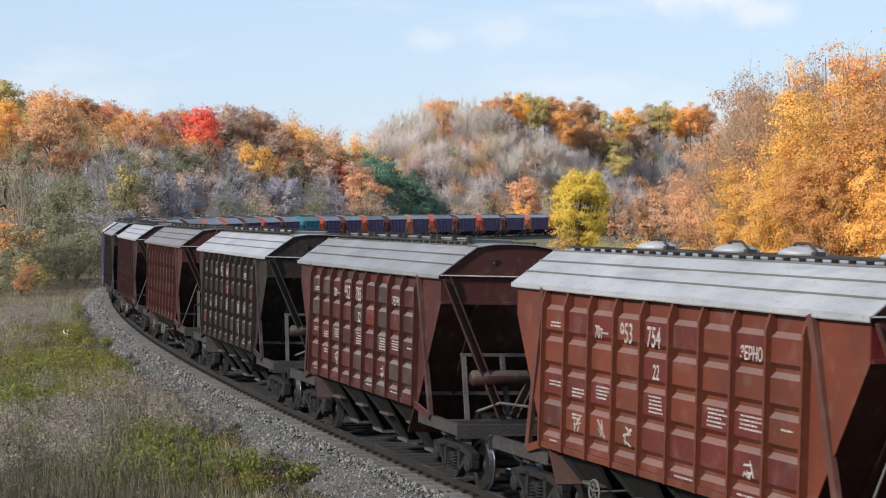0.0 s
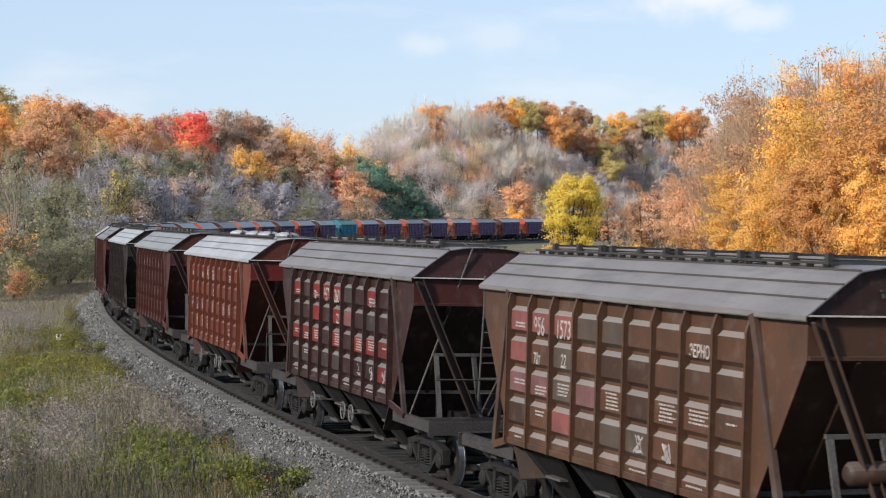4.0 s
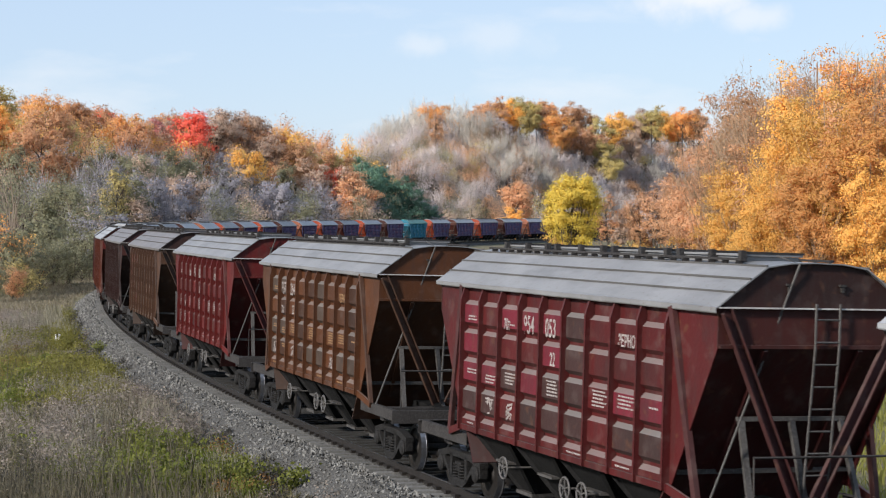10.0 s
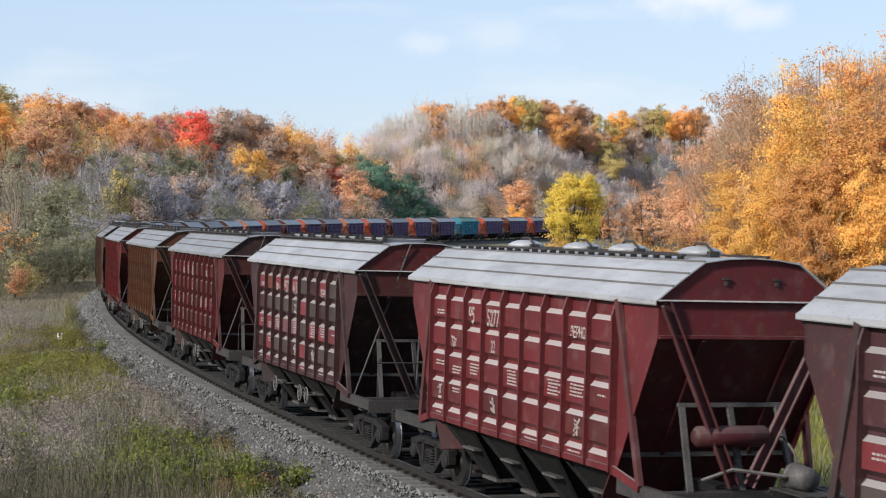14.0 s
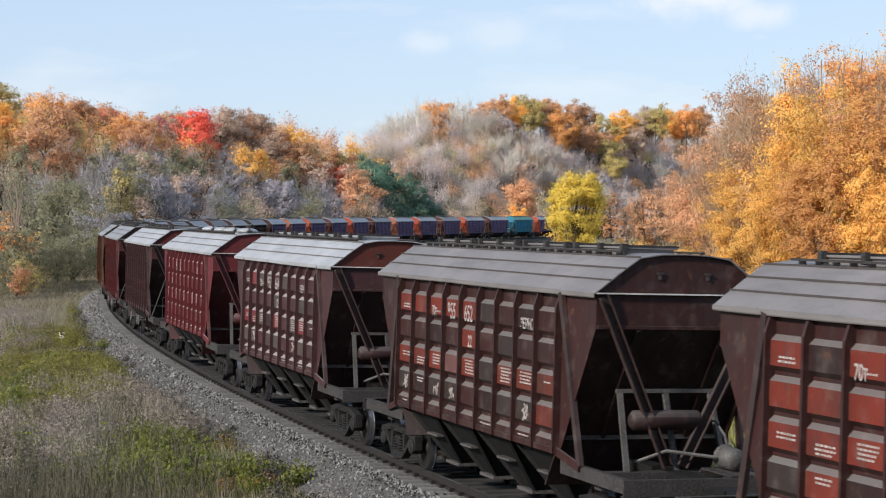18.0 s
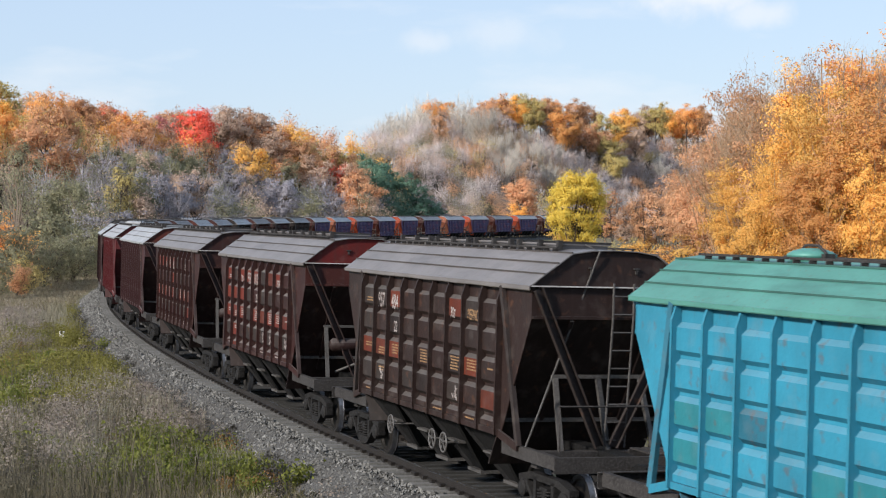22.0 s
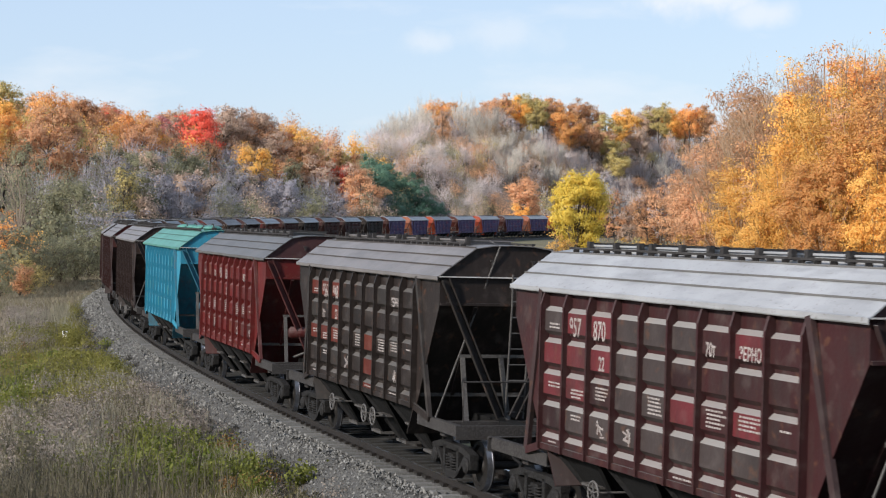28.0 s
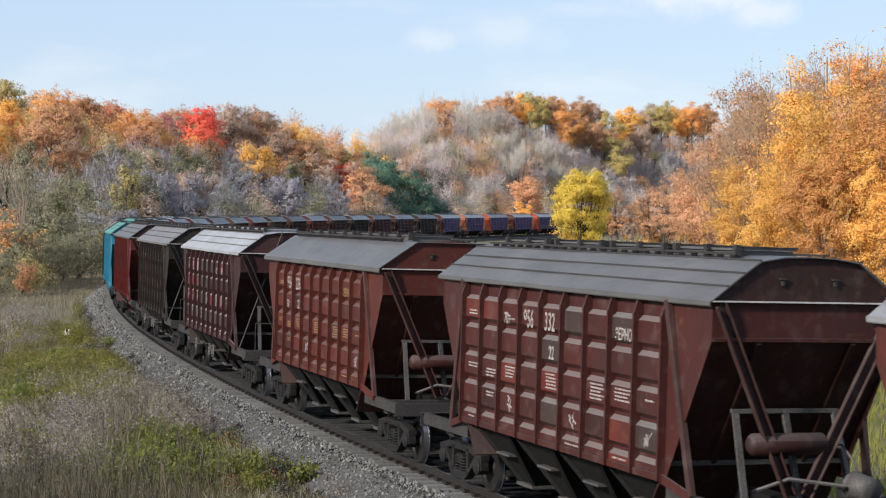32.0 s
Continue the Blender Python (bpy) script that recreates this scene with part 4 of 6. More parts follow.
# number, shade, roof, build, number lettering, label; wagon 4 passes the start of the plan's curve at nine seconds
TRAIN = [
    (0, "orange", "light", "ladder dome", ("953", "754"), "orange-red ribbed grain hopper wagon with a light grey roof"),
    (1, "umber", "brown", "ladder flat", ("957", "260"), "dark brown ribbed grain hopper wagon with red patches"),
    (2, "walnut", "brown", "tank flat", ("956", "1573"), "faded brown ribbed grain hopper wagon with pink patches"),
    (3, "red", "grey", "ladder flat", ("957", "853"), "deep red ribbed grain hopper wagon with white lettering"),
    (4, "tan", "grey", "ladder flat", ("957", "264"), "ochre-brown ribbed grain hopper wagon with grey overpainting"),
    (5, "crimson", "grey", "ladder flat", ("954", "053"), "crimson and grey patched ribbed grain hopper wagon"),
    (6, "rose", "light", "ladder flat", ("957", "413"), "dusty dark hopper wagon with faded rose patches"),
    (7, "cherry", "light", "tank dome", ("95", "5277"), "cherry-red hopper wagon with pale dusty ledges and domed hatches"),
    (8, "plum", "light", "tank flat", ("9534", "664"), "dusty plum-brown ribbed grain hopper wagon"),
    (9, "rust", "brown", "tank flat", ("955", "652"), "rust-brown ribbed grain hopper wagon with orange patches"),
    (10, "rust", "brown", "tank flat", ("953", "810"), "rust-brown hopper wagon with bright red lettering patches"),
    (11, "coffee", "brown", "ladder flat", ("957", "484"), "very dark brown ribbed grain hopper wagon"),
    (12, "teal", "teal", "tank dome", None, "bright turquoise hopper wagon with a weathered green roof"),
    (13, "red", "dark", "tank flat", ("958", "106"), "red ribbed grain hopper wagon with a dark roof"),
    (14, "soot", "brown", "ladder flat", ("9563", "948"), "sooty grey-brown hopper wagon with a few red patches"),
    (15, "wine", "light", "ladder flat", ("957", "870"), "wine-red and grey hopper wagon with pale dusty ledges"),
    (16, "brick", "dark", "tank flat plain", ("956", "2265"), "brick-orange hopper wagon with a smooth dark roof"),
    (17, "maroon", "dark", "tank flat", ("956", "332"), "maroon-brown ribbed grain hopper wagon with a dark roof"),
    (18, "brick", "grey", "tank flat", None, "brick-red ribbed grain hopper wagon"),
    (-1, "maroon", "grey", "tank flat", ("952", "785"), "maroon ribbed grain hopper wagon with red patches"),
    (-2, "soot", "light", "tank flat", ("953", "411"), "sooty hopper wagon with a pale front corner"),
    (-3, "maroon", "brown", "ladder flat", None, "dark maroon ribbed grain hopper wagon"),
    (-4, "wine", "light", "ladder flat", None, "wine-red ribbed grain hopper wagon"),
    (-5, "soot", "grey", "tank flat", None, "sooty dark ribbed grain hopper wagon"),
]
# the repainted panels of each wagon's side, top row first, front column first: p bright, g grey, d dark, o rusty orange, w washed out;
# then the column where the number starts, and the columns with chalk scrawls low down
PLATES = {
    0: (".pp.pp.p.", "....p....", "ppp.p.pp.", "g...ppppp", 3, (1, 2, 3, 7)),
    1: ("p.pppg.p.", "..p.pw.g.", "ppp.p.ppp", "gg.gg.ddp", 3, (6, 7, 8)),
    2: ("pppgg....", "p.g.dd...", "wwgw.d...", "d.p.gg...", 1, (5, 6)),
    3: ("gggggg.g.", "ggg.gg...", "gg..g.gg.", "gg.dg.gg.", 3, (0, 1, 2)),
    4: ("gg..dg..d", ".d.d.g..d", "gg.d....d", "gd.dgg.gg", 1, (0, 2, 6)),
    5: ("p.pppg...", "p...pg...", "ppgpgg.pp", "gg.ggg.gg", 3, (1, 2)),
    6: ("popppg.pg", ".ggggpg.g", "ppwwwgppp", ".pgg.pdgg", 3, (4, 6)),
    7: (".........", ".........", ".........", "gg.gg.ggg", 2, (0, 3, 7)),
    8: (".pgg.g...", "....g..g.", "ppgdp.gp.", "gg.gg..g.", 3, (1, 6)),
    9: ("pppppg.d.", "..d.p.g..", "pppwpgooo", "gdgg.dggp", 3, (0, 2, 3, 7)),
    10: ("pdpppgop.", "pppg.gg..", "pppgpoppp", "gpdgggggg", 3, (5, 6, 8)),
    11: ("gdp...pg.", "g.d......", "ppp...dp.", "gg.gd.g.p", 1, (1, 6)),
    12: ("........p", ".........", "ppd....p.", "p...pp..d", 3, ()),
    13: ("go.......", ".........", "g.w.g.gg.", "..g..oggd", 3, (2, 6, 8)),
    14: ("ppp...g..", "g.p.d....", "ppp..o.g.", ".dg..p.g.", 1, (3, 7)),
    15: ("gppggg.p.", "pppggd...", "ppdggp.p.", "dggggggg.", 1, (2, 3)),
    16: (".........", "..d......", "......d..", "dd.......", 1, (3, 8)),
    17: ("pp...g.g.", "....g....", "..p.p....", ".d..g.dpg", 3, (2, 5, 8)),
}


def repaint(w, k, shade):
    """Gives the left side sheet of one wagon its own patchwork of paint."""
    a, b, g, share, greys, dust, grime = SHADES[shade]
    a = [v * 0.9 for v in a]
    g = g or [v * 0.55 + 0.004 for v in b]
    g = [0.7 * v + 0.3 * u for v, u in zip(g, a)]
    wash = [0.5 * v + u for v, u in zip(b, (0.075, 0.045, 0.045))]
    tones = [a, [v * 1.25 for v in b], g, [v * 0.5 + 0.004 for v in a], (0.10, 0.021, 0.012), wash]
    mats = [paint("sheet_" + shade + t, c, dust=dust, grime=grime * 0.8) for t, c in zip(("", "_patch", "_grey", "_dark", "_rusty", "_washed"), tones)]
    key = {".": 0, "p": 1, "g": 2, "d": 3, "o": 4, "w": 5}
    rows = [[key[c] for c in r] for r in PLATES[k][3::-1]]
    low = [1 if v == 1 and i % 2 else 0 for i, v in enumerate(rows[0])]
    old = next(o for o in w.children if o.name.split(".")[0] == "side_wall" and o.data.vertices[0].co.y > 0)
    bm = side_wall_mesh(1, [low] + rows)
    me = bpy.data.meshes.new("side_wall")
    bm.normal_update()
    bm.to_mesh(me)
    bm.free()
    for m in mats:
        me.materials.append(m)
    old.data = me
    for slot in old.material_slots:
        slot.link = "DATA"


AHEAD = ("red", "wine", "cherry", "brick", "maroon", "red", "coffee", "crimson", "orange", "wine")
for k in range(-6, -32, -1):
    shade = "teal" if k == -17 else AHEAD[(k * 7 + k * k) % 10]
    TRAIN.append((k, shade, "teal" if k == -17 else ("light", "grey", "light")[k % 3], ("ladder flat far", "tank flat far")[k % 2], None,
                  "turquoise ribbed hopper wagon far down the train" if k == -17 else "far ribbed hopper wagon, hazy blue shade on its sides, sunlit red ends"))

PROTO = {}
WAGONS = []
for k, shade, roof, build, digits, label in TRAIN:
    if build not in PROTO:
        PROTO[build] = make_wagon(build)
        w = PROTO[build]
    else:
        w = None
    WAGONS.append([k, w, shade, roof, build, digits, label])
for row in WAGONS:
    if row[1] is None:
        row[1] = copy_thing(PROTO[row[4]], Matrix())
for k, w, shade, roof, build, digits, label in WAGONS:
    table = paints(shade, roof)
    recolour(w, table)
    tagged(w, label, "freight wagon", "train of hopper wagons")
    ends = {10: "maroon", 16: "brick", 13: "red", 0: "red", 5: "maroon", 1: "maroon", 6: "maroon"}.get(k)
    tops = {0: "brick", 1: "plum", 2: "umber", 5: "umber", 6: "crimson", 8: "brick", 9: "rust", 10: "red", 13: "plum", 14: "soot", 15: "plum", 17: "umber"}.get(k)
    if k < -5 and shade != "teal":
        recolour(w, {v.name: FAR_HAZE[n] for n, v in table.items() if n in FAR_HAZE})
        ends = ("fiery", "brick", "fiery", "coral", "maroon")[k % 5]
    if ends:
        for o in w.children:
            if o.name.split(".")[0] in ("gable", "end_panel") or (k < -5 and o.name.split(".")[0] == "end_slope"):
                o.material_slots[0].link = "OBJECT"
                o.material_slots[0].material = paints(ends, roof)["paint_plain"]
    if tops:
        for o in w.children:
            if o.name.split(".")[0] == "gable":
                o.material_slots[0].link = "OBJECT"
                o.material_slots[0].material = paints(tops, roof)["paint_cells"]
    if k in PLATES:
        repaint(w, k, shade)
    if -6 < k:
        ink = ochre_letter if shade in ("brick", "coffee", "tan") else letter_mat
        bm = bmesh.new()
        if shade != "teal":
            for col, z, wide, lines in ((0, 3.46, 0.5, 2), (2, 3.40, 0.3, 1), (0, 2.50, 0.5, 2), (1, 2.45, 0.5, 3), (2, 2.56, 0.45, 4), (4, 2.58, 0.5, 5), (6, 2.58, 0.55, 5), (7, 2.58, 0.6, 4), (1, 2.04, 0.45, 2), (8, 2.50, 0.3, 1), (0, 1.53, 0.4, 1), (7, 1.53, 0.6, 1), (5, 1.53, 0.6, 1)):
                if not (col == 2 and z > 3 and k in PLATES and PLATES[k][4] < 3):
                    plain_bars(bm, 4.0725 - 0.905 * (col + 0.5), z, wide, lines)
        tagged(part("small_writing", bm, ink, w), kind="stuff")
        if shade != "teal":
            bm = bmesh.new()
            for col in PLATES[k][5] if k in PLATES else (2, 6):
                scrawl(bm, 4.0725 - 0.905 * (col + 0.5), 1.90, 0.15, k * 13 + col)
            tagged(part("chalk_mark", bm, letter_mat, w), kind="stuff")
    if digits:
        at = PLATES[k][4] if k in PLATES else 3
        lettering("number_lettering", digits[0], 4.0725 - 0.905 * at - 0.10, 3.29, 0.37, letter_mat, w)
        lettering("number_lettering", digits[1], 4.0725 - 0.905 * (at + 1) - 0.10, 3.285, 0.37, letter_mat, w)
        lettering("code_lettering", "22", 4.0725 - 0.905 * (at + 1) - 0.32, 2.82, 0.27, letter_mat, w)
        lettering("word_lettering", "ЗЕРНО", 4.0725 - 0.905 * 7 - 0.14, 3.31, 0.22, ink, w)
        tons = (2, 3.30) if at == 3 else ((6, 3.30) if k in (11, 15) else (1, 2.80))
        lettering("load_lettering", "70т", 4.0725 - 0.905 * tons[0] - 0.12, tons[1], 0.24, letter_mat, w)


# ---- trees ----
LEAVES = {
    "orange": leaf_mat("leaf_orange", (0.84, 0.45, 0.16), (0.67, 0.34, 0.12), 0.2),
    "gold": leaf_mat("leaf_gold", (0.92, 0.56, 0.16), (0.76, 0.45, 0.13), 0.2),
    "yellow": leaf_mat("leaf_yellow", (0.88, 0.66, 0.12), (0.66, 0.52, 0.11), 0.15),
    "rust": leaf_mat("leaf_rust", (0.62, 0.34, 0.18), (0.46, 0.25, 0.14), 0.2),
    "copper": leaf_mat("leaf_copper", (0.72, 0.42, 0.23), (0.55, 0.32, 0.19), 0.2),
    "crimson": leaf_mat("leaf_crimson", (0.90, 0.20, 0.13), (0.72, 0.13, 0.09), 0.15),
    "pink": leaf_mat("leaf_pink", (0.9, 0.372, 0.341), (0.73, 0.311, 0.273), 0.2),
    "olive": leaf_mat("leaf_olive", (0.66, 0.53, 0.20), (0.47, 0.39, 0.18), 0.2),
    "green": leaf_mat("leaf_green", (0.19, 0.31, 0.21), (0.12, 0.21, 0.15), 0.2),
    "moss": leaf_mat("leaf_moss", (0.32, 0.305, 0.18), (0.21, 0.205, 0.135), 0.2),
    # grey, slate, brown: distance haze put into the colour, slate with shade too
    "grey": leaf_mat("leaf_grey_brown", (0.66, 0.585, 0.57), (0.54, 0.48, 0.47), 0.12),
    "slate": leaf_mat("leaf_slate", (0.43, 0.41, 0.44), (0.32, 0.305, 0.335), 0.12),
    "brown": leaf_mat("leaf_brown", (0.66, 0.49, 0.37), (0.51, 0.38, 0.30), 0.2),
}


def quads(centres, size, rng, face=None, loose=0.75):
    """One small diamond leaf at each centre, turned at random or loosely facing the way given."""
    n = len(centres)
    a = rng.normal(size=(n, 3))
    if face is not None:
        f = face / (np.linalg.norm(face, axis=1)[:, None] + 1e-6) + rng.normal(size=(n, 3)) * loose
        a = np.cross(f, a)
    a /= np.linalg.norm(a, axis=1)[:, None]
    b = np.cross(a, f if face is not None else rng.normal(size=(n, 3)))
    b /= np.linalg.norm(b, axis=1)[:, None]
    s = (size * rng.uniform(0.6, 1.3, n))[:, None]
    v = np.stack([centres - a * s, centres + b * s * 0.62, centres + a * s, centres - b * s * 0.62], 1).reshape(-1, 3)
    return v, np.arange(4 * n).reshape(n, 4)


def outward(v, f, way):
    """Turns each leaf to the side that its clump faces, and gives its corners the clump's rounded normal."""
    way = way / (np.linalg.norm(way, axis=1)[:, None] + 1e-6)
    c = v[f]
    flat = np.cross(c[:, 2] - c[:, 0], c[:, 3] - c[:, 1])
    back = np.einsum("ij,ij->i", flat, way) < 0
    f = f.copy()
    f[back] = f[back][:, ::-1]
    flat[back] *= -1
    flat /= np.linalg.norm(flat, axis=1)[:, None] + 1e-9
    return v, f, np.repeat(way * 0.5 + flat * 0.5, 4, 0)


def slivers(p, q, width, rng):
    """Thin tapering twigs from p to q."""
    n = len(p)
    d = q - p
    side = np.cross(d, rng.normal(size=(n, 3)))
    side /= np.linalg.norm(side, axis=1)[:, None] + 1e-9
    w = np.broadcast_to(np.asarray(width), (n,))[:, None]
    mid = (p + q) / 2 + side * np.linalg.norm(d, axis=1)[:, None] * 0.05
    v = np.stack([p - side * w, p + side * w, mid + side * w * 0.7, q, mid - side * w * 0.7], 1).reshape(-1, 3)
    return v, np.arange(5 * n).reshape(n, 5)


def grow(seed, high, wide, base, lobes, leaves, leaf, twigs, twig_w, fork=False, upright=0.4, spread=0.5, sides=5, shell=0.55, fluff=0.13, puff=False, reach=1.0, clumps=0, clump_r=0.4, limb=1.0):
    """Arrays for one tree: (wood verts, faces), (twig verts, faces), (leaf verts, faces)."""
    rng = np.random.default_rng(seed)
    bm = bmesh.new()
    lean = rng.normal(size=2) * 0.03 * high
    trunk = [Vector((lean[0] * t * t, lean[1] * t * t, high * 0.88 * t)) for t in np.linspace(0, 1, 6)]
    r0 = high * 0.014
    tube(bm, trunk, [r0 * (1.35 if t == 0 else 1 - 0.85 * t) for t in np.linspace(0, 1, 6)], sides + 1)
    cz, rz = (base + high) / 2, (high - base) / 2
    # lobe centres spread through an uneven egg
    c = rng.normal(size=(lobes, 3))
    c /= np.linalg.norm(c, axis=1)[:, None]
    c *= (rng.uniform(shell, 0.92, lobes))[:, None] * np.array([wide / 2, wide / 2, rz]) * rng.uniform(0.75, 1.0 if lobes > 70 else 1.12, lobes)[:, None]
    low = c[:, 2] < 0
    c[low, :2] *= 0.85
    c[:, 2] += cz
    rl = rng.uniform(0.75, 1.3, lobes) * spread * wide / 2
    starts = []
    for i in range(lobes):
        end = Vector(c[i])
        t0 = min(0.95, max(0.12, (end.z - abs(rng.normal()) * 0.12 * high - 0.55 * math.hypot(end.x, end.y)) / (0.88 * high)))
        if fork:
            t0 *= 0.45
        j = t0 * 5
        k = min(4, int(j))
        p0 = trunk[k].lerp(trunk[k + 1], j - k)
        mid = p0.lerp(end, 0.5) + Vector((0, 0, -0.03 * high + upright * 0.05 * high)) + Vector(rng.normal(size=3)) * 0.02 * high
        rr = r0 * (0.52 - 0.3 * t0) * limb
        tube(bm, [p0, mid, end], [rr, rr * 0.62, rr * 0.2], sides, cap=False)
        starts.append((mid, end))
    bm.verts.index_update()
    wood = [tuple(v.co) for v in bm.verts], [[v.index for v in f.verts] for f in bm.faces]
    bm.free()
    tv, lv, lw = [], [], []
    share = rl ** 2 / (rl ** 2).sum() * rng.uniform(0.5, 1.5, lobes)
    share /= share.sum()
    for i in range(lobes):
        mid, end = (np.array(v) for v in starts[i])
        nt = max(2, int(twigs * share[i]))
        f = rng.uniform(0.6 if puff else 0.1, 1.0, nt)[:, None]
        p = mid + (end - mid) * f
        out = rng.normal(size=(nt, 3))
        out[:, 2] += upright * 1.6
        out += (end - mid) / (np.linalg.norm(end - mid) + 1e-6) * (0.25 if puff else 0.8)
        out /= np.linalg.norm(out, axis=1)[:, None]
        q = p + out * (rl[i] * reach * rng.uniform(0.5, 1.25, nt))[:, None]
        tv.append((p, q, twig_w * rng.uniform(0.6, 1.3, nt)))
        # finer twigs off those
        g = rng.uniform(0.3, 0.95, nt * 3)[:, None]
        pp, qq = np.repeat(p, 3, 0), np.repeat(q, 3, 0)
        s0 = pp + (qq - pp) * g
        o2 = rng.normal(size=s0.shape) * 0.7 + np.repeat(out, 3, 0)
        o2[:, 2] += upright
        o2 /= np.linalg.norm(o2, axis=1)[:, None]
        s1 = s0 + o2 * (rl[i] * reach * rng.uniform(0.2, 0.6, len(s0)))[:, None]
        tv.append((s0, s1, np.full(len(s0), twig_w * 0.55)))
        nl = int(leaves * share[i])
        if nl and clumps:
            # leaves gathered in flattish sprays at the twig tips
            nc = max(2, int(clumps * share[i]))
            heart = s1[rng.integers(0, len(s1), nc)] + rng.normal(size=(nc, 3)) * rl[i] * fluff
            size = clump_r * rng.uniform(0.6, 1.4, nc)
            pick = rng.integers(0, nc, nl)
            off = rng.normal(size=(nl, 3)) * np.array([0.62, 0.62, 0.34])
            lv.append(heart[pick] + off * size[pick][:, None])
            lw.append(off * 0.9 + 0.9 * (heart[pick] - end) / rl[i] + 0.9 * (heart[pick] - (0, 0, cz)) / (wide / 2) + (0, 0, 0.35))
        elif nl:
            pick = rng.integers(0, len(s0), nl)
            at = s0[pick] + (s1 - s0)[pick] * rng.uniform(0.1, 1.1, nl)[:, None] + rng.normal(size=(nl, 3)) * rl[i] * fluff
            lv.append(at)
            lw.append((at - end) + 0.35 * (at - (0, 0, cz)) * rl[i] / (wide / 2))
    p, q, wd = (np.concatenate([x[k] for x in tv]) for k in range(3))
    tw = slivers(p, q, wd, rng)
    lf = outward(*quads(np.concatenate(lv), leaf, rng, np.concatenate(lw), 0.5), np.concatenate(lw)) if lv else None
    return wood, tw, lf


FORMS = {}


def form(name, **kw):
    wood, tw, lf = grow(**kw)
    FORMS[name] = (from_arrays("trunk", wood[0], wood[1], bark_mat), from_arrays("branchwork", tw[0], tw[1], bark_mat), from_arrays("crown", lf[0], lf[1], LEAVES["orange"], normals=lf[2]) if lf else None, kw["high"])


for i in range(4):
    form("leafy%d" % i, puff=True, seed=10 + i, high=11, wide=(7.5, 8.5, 6.5, 9)[i], base=(2.2, 3, 1.8, 3.4)[i], lobes=26, fluff=0.16, leaves=6500, leaf=0.145, twigs=90, twig_w=0.03, spread=0.42, reach=0.6, clumps=300, clump_r=0.55)
for i in range(3):
    form("thin%d" % i, seed=20 + i, high=12, wide=(6, 7, 5.5)[i], base=3.5, lobes=18, leaves=2600, leaf=0.14, twigs=230, twig_w=0.034, upright=0.8, spread=0.42, reach=0.8, clumps=180, clump_r=0.5)
for i in range(3):
    form("tall%d" % i, puff=True, seed=30 + i, high=16, wide=(9, 10, 9.5)[i], base=(6.5, 6, 7)[i], lobes=24, leaves=5600, leaf=0.19, twigs=120, twig_w=0.05, upright=0.9, spread=0.42, reach=0.55, clumps=240, clump_r=0.75)
for i in range(2):
    form("bare%d" % i, seed=40 + i, high=15, wide=(11, 10)[i], base=4, lobes=30, leaves=0, leaf=0.2, twigs=620, twig_w=0.034, fork=True, upright=0.9, spread=0.33)
for i in range(3):
    form("shrub%d" % i, puff=True, seed=50 + i, high=4.6, wide=(6.0, 5.0, 7)[i], base=0.2, lobes=24, fluff=0.2, leaves=4200, leaf=0.085, twigs=170, twig_w=0.016, fork=True, spread=0.42, sides=3, reach=0.7, clumps=170, clump_r=0.4)
for i in range(2):
    form("dense%d" % i, seed=60 + i, high=11, wide=8, base=0.6, lobes=34, leaves=8000, leaf=0.17, twigs=50, twig_w=0.02, spread=0.36, shell=0.7, reach=0.6, clumps=260, clump_r=0.6)
form("round", puff=True, seed=70, high=12.3, wide=8.3, base=1.2, lobes=80, leaves=36000, leaf=0.105, twigs=240, twig_w=0.02, fork=True, upright=0.3, spread=0.25, shell=0.68, fluff=0.2, reach=0.6, clumps=620, clump_r=0.6)
for i in range(3):
    form("big%d" % i, puff=True, seed=80 + i, high=17, wide=(12, 11, 13)[i], base=(0.3, 0.6, 0.2)[i], lobes=120, leaves=50000, leaf=0.09, twigs=420, twig_w=0.013, fork=True, upright=0.8, spread=0.22, sides=5, shell=0.5, fluff=0.14, reach=0.9, clumps=1700, clump_r=0.55, limb=0.34)
form("wisp", seed=44, high=15, wide=10, base=3, lobes=34, leaves=0, leaf=0.2, twigs=900, twig_w=0.012, fork=True, upright=0.9, spread=0.3, limb=0.4)


def plant(name, px, d, shape, tint, high, label, category="tree", group="", turn=None, bark=None, sink=0.1, least=None):
    """One tree in the direction of px (across the view) at d metres, resting on the ground there."""
    trunk_me, twig_me, crown_me, h0 = FORMS[shape]
    x, y = (px - 784) / FOCAL * d, d
    q, _ = track_side(x, y)
    if abs(q[0]) < 6.5 or (least is not None and q[0] < least):
        return None
    z = ground_height(x, y)[0] - sink
    t = new(name)
    k = high / h0
    t.matrix_world = Matrix.Translation((x, y, z)) @ Matrix.Rotation(random.uniform(0, 6.28) if turn is None else turn, 4, "Z") @ Matrix.Diagonal((k * random.uniform(0.92, 1.1), k * random.uniform(0.92, 1.1), k, 1))
    for nm, me in (("trunk", trunk_me), ("branchwork", twig_me)):
        a = new(nm, me)
        if me is twig_me:
            a["kind"] = "stuff"
        a.parent = t
        if bark:
            a.material_slots[0].link = "OBJECT"
            a.material_slots[0].material = bark
    if crown_me:
        c = new("crown", crown_me)
        c.parent = t
        c.material_slots[0].link = "OBJECT"
        c.material_slots[0].material = LEAVES[tint]
    tagged(t, label, category, group)
    return t


